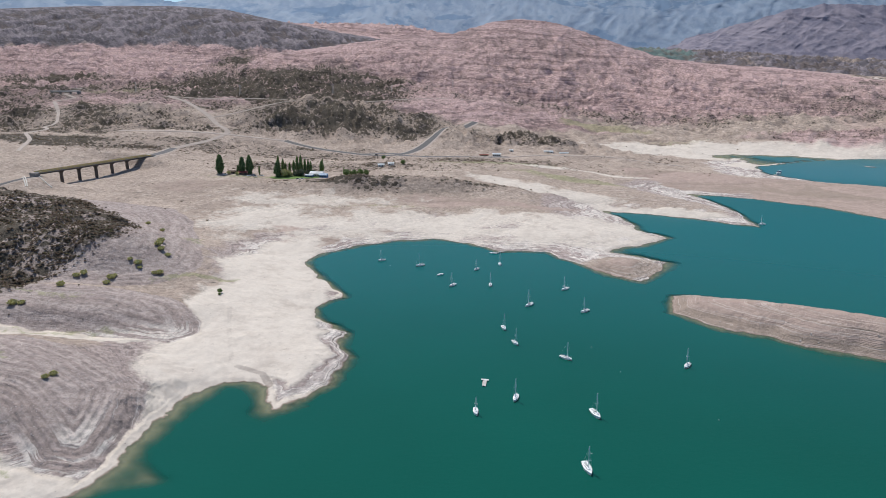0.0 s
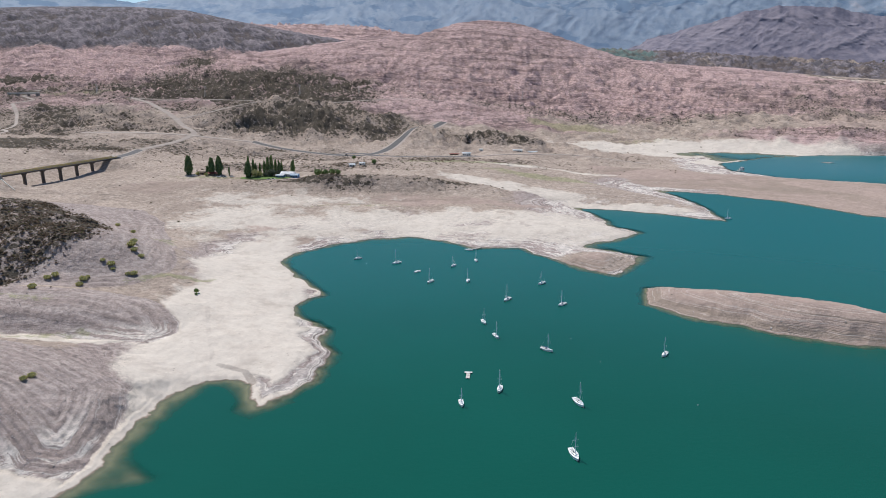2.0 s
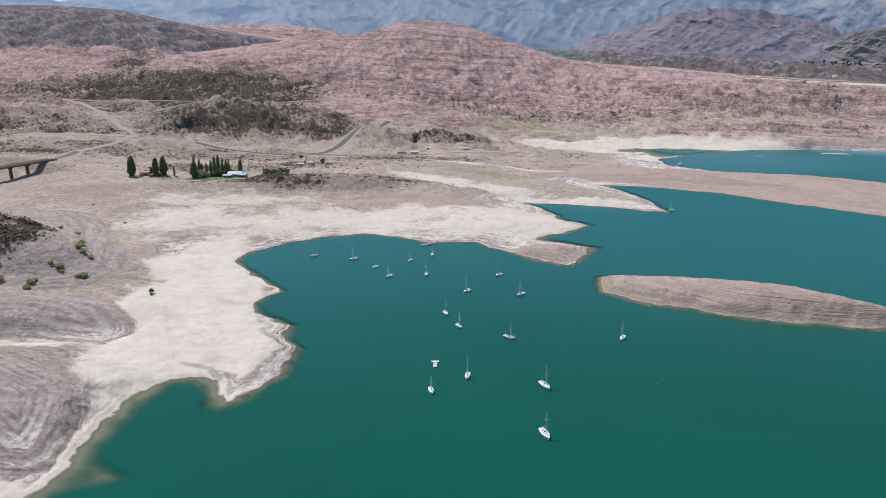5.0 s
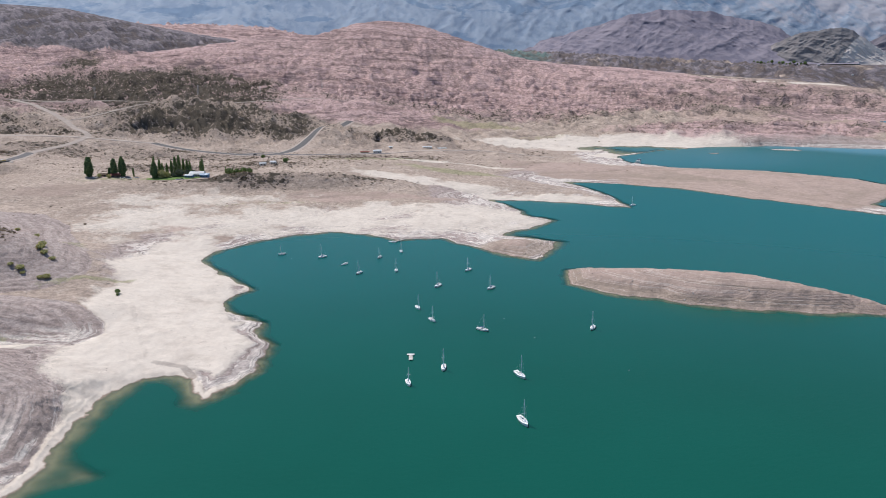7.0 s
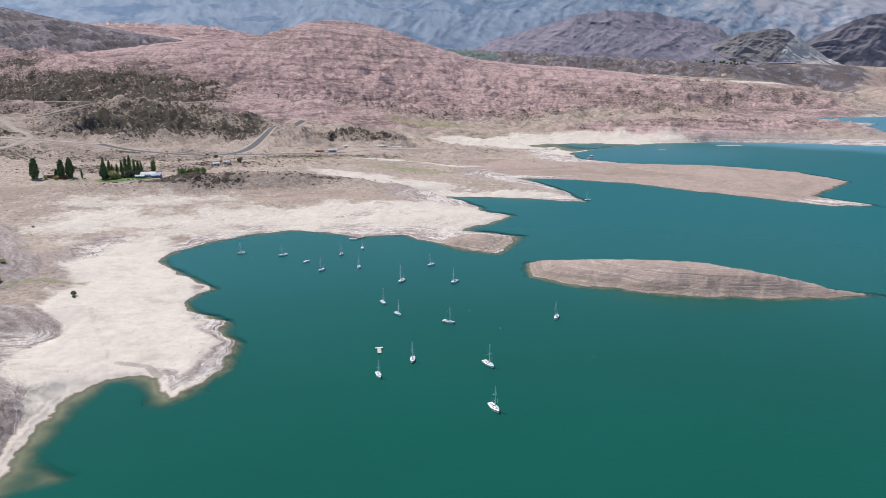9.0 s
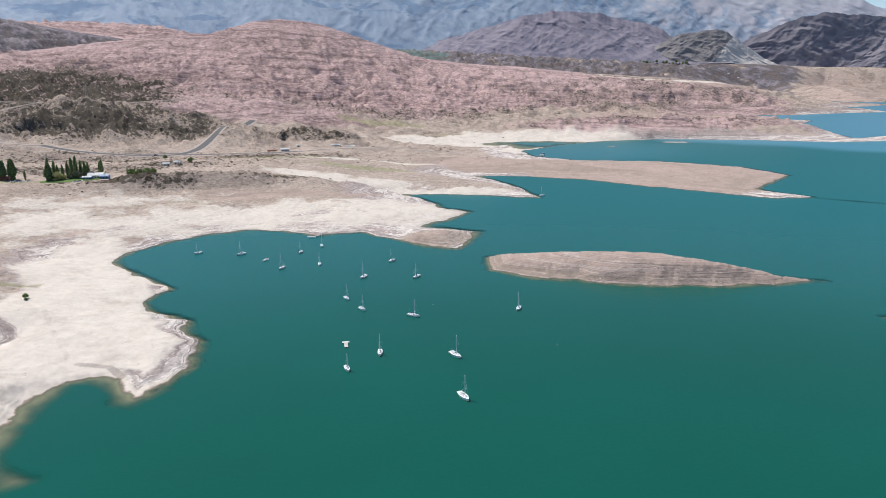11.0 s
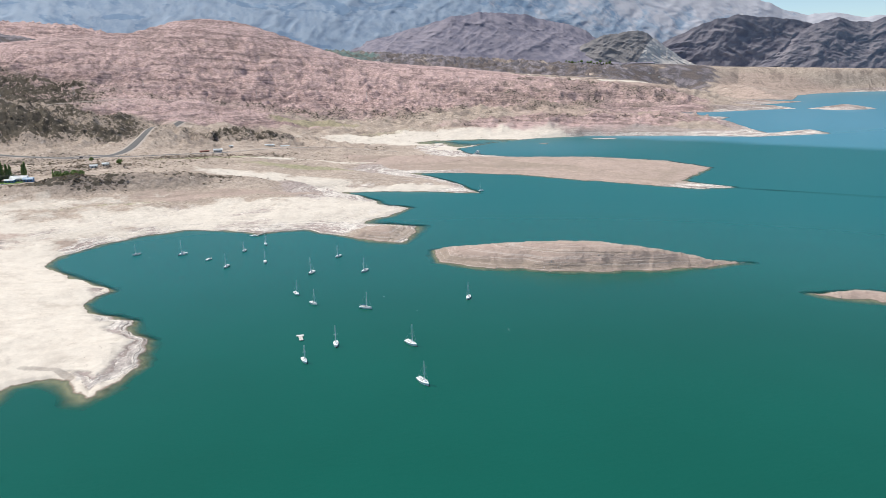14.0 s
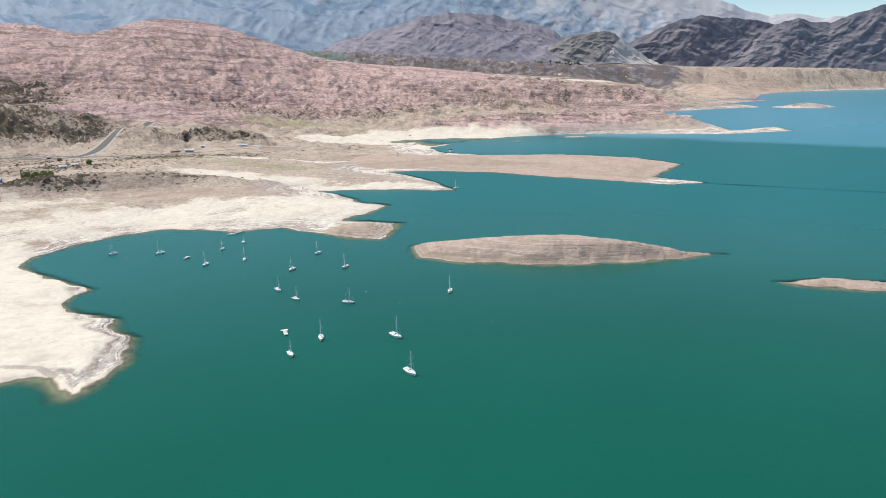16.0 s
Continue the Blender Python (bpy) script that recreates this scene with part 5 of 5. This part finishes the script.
leaf_bright = leaf_material("willow_leaves", (0.36, 0.355, 0.14), (0.58, 0.54, 0.26))
leaf_grey = leaf_material("olive_leaves", (0.10, 0.12, 0.075), (0.19, 0.21, 0.14))


def leaves(rng, shape, count, size):
    """Many small leaf sprays; shape(rng) gives a place and an outward way."""
    verts, faces = [], []
    for _ in range(count):
        p, out = shape(rng)
        side = Vector((rng.gauss(0, 1), rng.gauss(0, 1), rng.gauss(0, 1))).cross(out).normalized()
        up = (out.cross(side) + out * rng.uniform(-0.6, 0.6)).normalized()
        s = size * rng.uniform(0.6, 1.4)
        k = len(verts)
        verts += [p - side * s * 0.5, p + side * s * 0.5, p + side * s * 0.22 + up * s, p - side * s * 0.3 + up * s * 0.8]
        faces.append((k, k + 1, k + 2, k + 3))
    return verts, faces


def tree(name, label, category, height, wide, material, seed, place, kind="poplar", count=900, group=""):
    rng = random.Random(seed)
    ob = thing(name, label, category, place, group)
    bm = bmesh.new()
    clear = height * (0.06 if kind != "round" else 0.25)
    rod(bm, (0, 0, -0.5), (0, 0, height * 0.8), 0.018 * height + 0.05, 0.04, 7)
    trunk = part("trunk", bm, bark, ob)
    for k in range(6):
        bm = bmesh.new()
        a = rng.uniform(0, 6.28)
        h = height * rng.uniform(0.2, 0.6)
        reach = wide * (0.3 if kind != "round" else 0.42)
        rod(bm, (0, 0, h), (reach * math.cos(a), reach * math.sin(a), h + height * (0.2 if kind != "round" else 0.12)), 0.07, 0.02, 5)
        part("limb", bm, bark, trunk)
    lumps = [(rng.uniform(0, 6.28), rng.uniform(0, 1), rng.uniform(0.6, 1.15)) for _ in range(9)]

    def spot(rng):
        t = rng.random() ** (0.8 if kind != "round" else 1.0)
        if kind == "poplar":
            radius = wide / 2 * math.sin(math.pi * min(1, 0.08 + 0.92 * t) ** 0.8) ** 0.6 * (1 - 0.25 * t)
        elif kind == "cypress":
            radius = wide / 2 * (1 - t) ** 0.38 * min(1, 0.55 + 2 * t)
        else:
            radius = wide / 2 * math.sqrt(max(0.02, 1 - (2 * t - 1) ** 2))
        a = rng.uniform(0, 6.28)
        bulge = 1.0
        for la, lt, ls in lumps:
            if abs(t - lt) < 0.14 and math.cos(a - la) > 0.6:
                bulge = ls
        radius *= bulge * rng.random() ** 0.33
        z = clear + (height - clear) * t
        out = Vector((math.cos(a), math.sin(a), 0.45 if kind != "round" else (2 * t - 1))).normalized()
        return Vector((radius * math.cos(a), radius * math.sin(a), z)), out

    verts, faces = leaves(rng, spot, count, max(0.35, wide * 0.16))
    mesh = bpy.data.meshes.new("crown")
    mesh.from_pydata(verts, [], faces)
    mesh.materials.append(material)
    crown = new("crown", mesh)
    crown.parent = ob
    return ob


def plant(first, spots):
    """Copies of a tree at x, y, size."""
    for k, (x, y, size) in enumerate(spots):
        copy_thing(first, pose(x, y, height_at(x, y) - 0.2, 0, 0, 77 * k) @ Matrix.Diagonal((size * (0.9 + 0.05 * (k % 4)), size * (0.9 + 0.04 * (k % 5)), size, 1)))


cypress = tree("cypress_tree", "tall dark green cypress beside the cabins", "tree", 19, 9.5, leaf_cypress, 3, (-238, 742, height_at(-238, 742)), "cypress", 1600, "club trees")
plant(cypress, [(-215.5, 746, 0.92), (-208, 748, 1.0), (-220, 747, 0.45), (-175.5, 737, 0.85)])
poplar = tree("poplar_tree", "slender green poplar in a row beside the lawn", "tree", 17, 4.8, leaf_poplar, 5, (-172, 748, height_at(-172, 748)), "poplar", 900, "club trees")
plant(poplar, [(-178, 752, 1.15), (-169, 746, 0.8), (-165, 748, 0.78), (-161, 751, 0.9), (-157.5, 752, 1.12), (-154, 754, 1.2), (-150, 756, 0.95), (-146, 753, 0.9), (-143, 752, 0.85), (-133, 757, 0.8), (-131, 755, 0.95),
              (-108, 757, 0.45), (-101, 757, 0.4), (-197, 745, 0.55)])
willow = tree("willow_tree", "bright green spreading tree on the lawn's edge", "tree", 7.5, 9, leaf_bright, 7, (-168, 737, height_at(-168, 737)), "round", 1200, "club trees")
plant(willow, [(-163, 739, 0.7), (-228, 739, 0.5), (-219, 738, 0.45)])
olive = tree("olive_tree", "grey green broad tree near the club house", "tree", 6.5, 9, leaf_grey, 9, (-152, 743, height_at(-152, 743)), "round", 1000, "club trees")
plant(olive, [(-145, 748, 0.8), (-140, 752, 0.7), (-158, 741, 0.6)])
darktree = tree("broad_tree", "dark green broad leafy tree on dry ground", "tree", 6, 8, leaf_poplar, 11, (-104, 748, height_at(-104, 748)), "round", 900, "club trees")
plant(darktree, [(-96, 750, 0.9), (-89, 749, 1.0), (-83, 752, 0.8), (-98, 752, 0.7), (-48, 838, 0.8), (-78, 915, 0.7)])
bush = tree("green_bush", "bright green bush in the gravel of the old shore", "bush", 1.9, 4.0, leaf_bright, 13, (-214, 519, height_at(-214, 519)), "round", 420, "shore bushes")
plant(bush, [(-183, 440, 1.3), (-181, 431, 1.4), (-178, 427, 1.1), (-173, 424, 0.9), (-170, 402, 1.1), (-173, 401, 0.8), (-184, 406, 1.2), (-182, 403, 0.7), (-193, 389, 1.2), (-193, 383, 1.0), (-192, 392, 0.7), (-189, 407, 0.8), (-209, 390, 1.1), (-212, 387, 1), (-208, 363, 1.1), (-217, 334, 1.2), (-213, 335, 1.0), (-152, 252, 0.8), (-153, 248, 0.7), (-236, 546, 0.9)])
darkbush = tree("dark_bush", "dark green bush alone on the pale silt beach", "bush", 2.4, 3.0, leaf_poplar, 17, (-129, 385, height_at(-129, 385)), "round", 300, "beach bushes")
plant(darkbush, [(-130, 389, 0.6), (-128.5, 382, 0.6)])

plant(darktree, [(4195 * math.sin(radians(34.2 + 0.24 * k)), 4195 * math.cos(radians(34.2 + 0.24 * k)), 1.3 + 0.5 * (k % 3)) for k in range(15)])

# ---- lawn, fences, cars, pylons ----
def patch(name, label, x, y, a, b, turn, material, category):
    """A flat bed that follows the land."""
    ang = np.linspace(0, 2 * np.pi, 28, endpoint=False)
    ring = [(x, y)] + [(x + rad * (a * math.cos(t) * math.cos(radians(turn)) - b * math.sin(t) * math.sin(radians(turn))),
                        y + rad * (a * math.cos(t) * math.sin(radians(turn)) + b * math.sin(t) * math.cos(radians(turn)))) for rad in (0.3, 0.55, 0.8, 1.0) for t in ang]
    zs = heights([p[0] for p in ring], [p[1] for p in ring])
    verts = [(p[0], p[1], z + 0.4) for p, z in zip(ring, zs)]
    n = len(ang)
    faces = [(0, 1 + k, 1 + (k + 1) % n) for k in range(n)] + [(1 + o * n + k, 1 + o * n + n + k, 1 + o * n + n + (k + 1) % n, 1 + o * n + (k + 1) % n) for o in range(3) for k in range(n)]
    mesh = bpy.data.meshes.new(name)
    mesh.from_pydata(verts, [], faces)
    mesh.materials.append(material)
    return tagged(new(name, mesh), label, category, kind="structure")


patch("lawn", "watered green lawn in front of the club", -156, 734, 27, 9, 6, lawn_green, "lawn")
car_white = plain("white_car_paint", (0.75, 0.75, 0.74), 0.3, 0.03)
car_dark = plain("dark_car_paint", (0.04, 0.04, 0.045), 0.3, 0.03)
tyre = plain("tyre_rubber", (0.02, 0.02, 0.02), 0.9, 0.05)


def car(label, x, y, turn, paint):
    ob = thing("car", label, "car", (x, y, height_at(x, y) + 0.45), "cars", turn)
    bm = bmesh.new()
    box(bm, 0, 0, 0.75, 4.3, 1.75, 0.7, bevel=0.12)
    part("body", bm, paint, ob)
    bm = bmesh.new()
    vs = box(bm, -0.2, 0, 1.35, 2.4, 1.55, 0.6)
    for v in vs:
        if v.co.z > 1.4:
            v.co.x = -0.2 + (v.co.x + 0.2) * 0.7
            v.co.y *= 0.85
    part("cabin_glass", bm, glass_dark, ob, "dark car windows")
    for wx in (-1.35, 1.35):
        for wy in (-0.8, 0.8):
            bm = bmesh.new()
            rod(bm, (wx, wy - 0.1, 0.32), (wx, wy + 0.1, 0.32), 0.32, sides=12)
            part("wheel", bm, tyre, ob)
    return ob


for x, y, turn, paint, label in ((-205, 733, 20, car_white, "white car parked below the club trees"), (-198, 731, -10, car_white, "white car parked below the club trees"), (-230, 734, 5, car_white, "white car parked beside the cabins"),
                                 (-150, 716, 30, car_white, "white van parked on the beach track"), (-146, 718, 15, car_white, "white car parked on the beach track"), (-90, 941, 10, car_dark, "dark car driving on the road bend"),
                                 (-192, 735, 0, car_white, "white car parked on the gravel by the lawn"), (-60, 826, 40, car_white, "white car parked beside the huts")):
    car(label, x, y, turn, paint)

pole_pale = plain("pale_concrete_pole", (0.58, 0.54, 0.50), 0.85, 0.1, 0.5)


def pylon(x, y, tall):
    ob = thing("power_pylon", "pale power line pylon standing in the badlands", "pylon", (x, y, height_at(x, y) - 0.5), "power line", 35)
    for s in (-1, 1):
        bm = bmesh.new()
        rod(bm, (s * 1.6, 0, 0), (s * 0.5, 0, tall), 0.42, 0.28, 6)
        part("leg", bm, pole_pale, ob)
    for h, w in ((0.82, 3.6), (0.93, 2.6)):
        bm = bmesh.new()
        box(bm, 0, 0, tall * h, w * 2, 0.35, 0.35)
        arm = part("crossarm", bm, pole_pale, ob)
        for s in (-1, 1):
            bm = bmesh.new()
            rod(bm, (s * w * 0.9, 0, tall * h - 1.3), (s * w * 0.9, 0, tall * h), 0.14, sides=5)
            part("insulator", bm, cockpit_dark, arm)
    return ob


for x, y, tall in ((-640, 1490, 24), (-420, 1478, 22), (-238, 1545, 22), (-119, 1659, 22), (26, 1900, 24), (113, 1930, 24), (317, 2000, 26), (491, 2010, 24), (615, 1931, 22), (888, 2010, 26), (1016, 2150, 26)):
    pylon(x, y, tall)

# ---- scrub ----
def scrub_material():
    n = Nodes("desert_scrub", 0.95, 0.1)
    pick = n.chance("Island")
    shade = n.mix(pick, (0.17, 0.126, 0.096), (0.32, 0.25, 0.19))
    return see_through(n, n.mix(n.span(pick, 0.86, 0.9), shade, (0.12, 0.13, 0.055)), 0.3)


def scatter(name, label, seed, tries, az_lo, az_hi, r_lo, r_hi, small, large, keep, flat=0.6):
    """Low ragged shrubs wherever the land carries scrub."""
    rng = np.random.default_rng(seed)
    a = np.radians(rng.uniform(az_lo, az_hi, tries))
    r = np.sqrt(rng.uniform(r_lo ** 2, r_hi ** 2, tries))
    x, y = CX + r * np.sin(a), CY + r * np.cos(a)
    z, d, silt, share, *_ = land(x, y)
    on_road = np.zeros(x.shape, bool)
    for half, _, line in ROADS:
        on_road |= to_line(x, y, line)[0] < half + 2
    patchy = 0.5 + 0.9 * rough(x, y, 24, 3, seed + 5)
    ok = (rng.random(tries) < keep * share * patchy * 1.6 + 0.0015 * (d > 110)) & (d > 60) & ~on_road & (z > 1) & (np.hypot((x + 160) / 2.2, y - 738) > 24)
    x, y, z = x[ok], y[ok], z[ok]
    n = len(x)
    # each shrub is a low dome of sprays, leaning outwards
    sprays = 9
    size = rng.uniform(small, large, n) * rng.choice([0.7, 1.0, 1.35], n)
    turn = rng.uniform(0, 2 * np.pi, (n, sprays))
    lean = np.sqrt(rng.uniform(0, 1, (n, sprays)))
    way = np.stack([np.cos(turn) * lean, np.sin(turn) * lean, flat * (1.15 - 0.7 * lean)], -1)
    side = np.stack([-np.sin(turn + 0.4), np.cos(turn + 0.4), rng.normal(0, 0.35, (n, sprays))], -1)
    root, tip = way * 0.12, way * rng.uniform(0.8, 1.3, (n, sprays, 1))
    middle = way * 0.62 + np.array((0, 0, 0.16 * flat))
    breadth = rng.uniform(0.34, 0.62, (n, sprays, 1))
    form = np.stack([root, middle - side * breadth, tip, middle + side * breadth], 2)
    form = form * size[:, None, None, None]
    form += np.stack([x, y, z - 0.05], -1)[:, None, None]
    unit = np.zeros((sprays * 4, 3))
    faces = np.arange(n * sprays * 4).reshape(-1, 4)
    faces = np.concatenate([faces[:, [0, 1, 2]], faces[:, [0, 2, 3]]])
    mesh = bpy.data.meshes.new(name)
    mesh.vertices.add(n * len(unit))
    mesh.vertices.foreach_set("co", form.astype(np.float32).ravel())
    mesh.loops.add(faces.size)
    mesh.loops.foreach_set("vertex_index", faces.astype(np.int32).ravel())
    mesh.polygons.add(len(faces))
    mesh.polygons.foreach_set("loop_start", np.arange(0, faces.size, 3, dtype=np.int32))
    mesh.update(calc_edges=True)
    mesh.materials.append(scrub_mat)
    return tagged(new(name, mesh), label, "scrub", kind="stuff")


def stones(name, label, seed, tries, az_lo, az_hi, r_lo, r_hi, small, large):
    """Loose stones on the gravel shelves."""
    rng = np.random.default_rng(seed)
    a = np.radians(rng.uniform(az_lo, az_hi, tries))
    r = np.sqrt(rng.uniform(r_lo ** 2, r_hi ** 2, tries))
    x, y = CX + r * np.sin(a), CY + r * np.cos(a)
    z, d, silt, share, red, wear, rock, *_ = land(x, y)
    ok = (d > 0.3) & (rng.random(tries) < np.clip(rock[1] * (1.0 - 1.4 * silt), 0.001, 1) * np.clip(0.4 + 1.5 * rough(x, y, 20, 3, seed), 0.05, 1))
    x, y, z = x[ok], y[ok], z[ok]
    n = len(x)
    unit = np.array([(-1, -1, -0.5), (1, -1, -0.5), (1, 1, -0.5), (-1, 1, -0.5), (-0.6, -0.6, 0.6), (0.6, -0.6, 0.7), (0.6, 0.6, 0.6), (-0.6, 0.6, 0.5)])
    quads = np.array([(0, 1, 5, 4), (1, 2, 6, 5), (2, 3, 7, 6), (3, 0, 4, 7), (4, 5, 6, 7)])
    size = rng.uniform(small, large, n) * rng.choice([0.6, 1.0, 1.6], n, p=[0.6, 0.3, 0.1])
    form = unit[None] * rng.uniform(0.6, 1.2, (n, 8, 3)) * size[:, None, None]
    c, w = np.cos(a[ok] * 97), np.sin(a[ok] * 97)
    form = np.stack([form[..., 0] * c[:, None] - form[..., 1] * w[:, None], form[..., 0] * w[:, None] + form[..., 1] * c[:, None], form[..., 2]], -1)
    form += np.stack([x, y, z], -1)[:, None]
    faces = (quads[None] + (np.arange(n) * 8)[:, None, None]).reshape(-1, 4)
    mesh = bpy.data.meshes.new(name)
    mesh.from_pydata(form.reshape(-1, 3).tolist(), [], faces.tolist())
    mesh.materials.append(plain("loose_stone", (0.46, 0.40, 0.37), 0.9, 0.3, 1.0, of="Island"))
    return tagged(new(name, mesh), label, "stones", kind="stuff")


stones("stones", "loose grey stones scattered over the terraced gravel", 21, 60000, -46, 2, 190, 460, 0.10, 0.22)
stones("stones", "loose grey stones on the islands and the spit", 22, 22000, 12, 62, 320, 560, 0.15, 0.38)
scrub_mat = scrub_material()
scatter("scrub", "dark ragged desert scrub on the slopes near the shore", 1, 125000, -46, -14, 240, 680, 0.5, 1.25, 0.75)
scatter("scrub", "dark ragged desert scrub on the ridges behind the club", 2, 60000, -36, 26, 640, 960, 0.5, 1.3, 0.95, 0.5)
scatter("scrub", "dark desert scrub spread over the badland hills", 3, 120000, -36, 34, 960, 1500, 0.6, 1.5, 0.42, 0.45)
scatter("scrub", "sparse desert scrub on the red peninsulas across the cove", 4, 30000, 18, 52, 1000, 1700, 0.7, 1.6, 0.6)
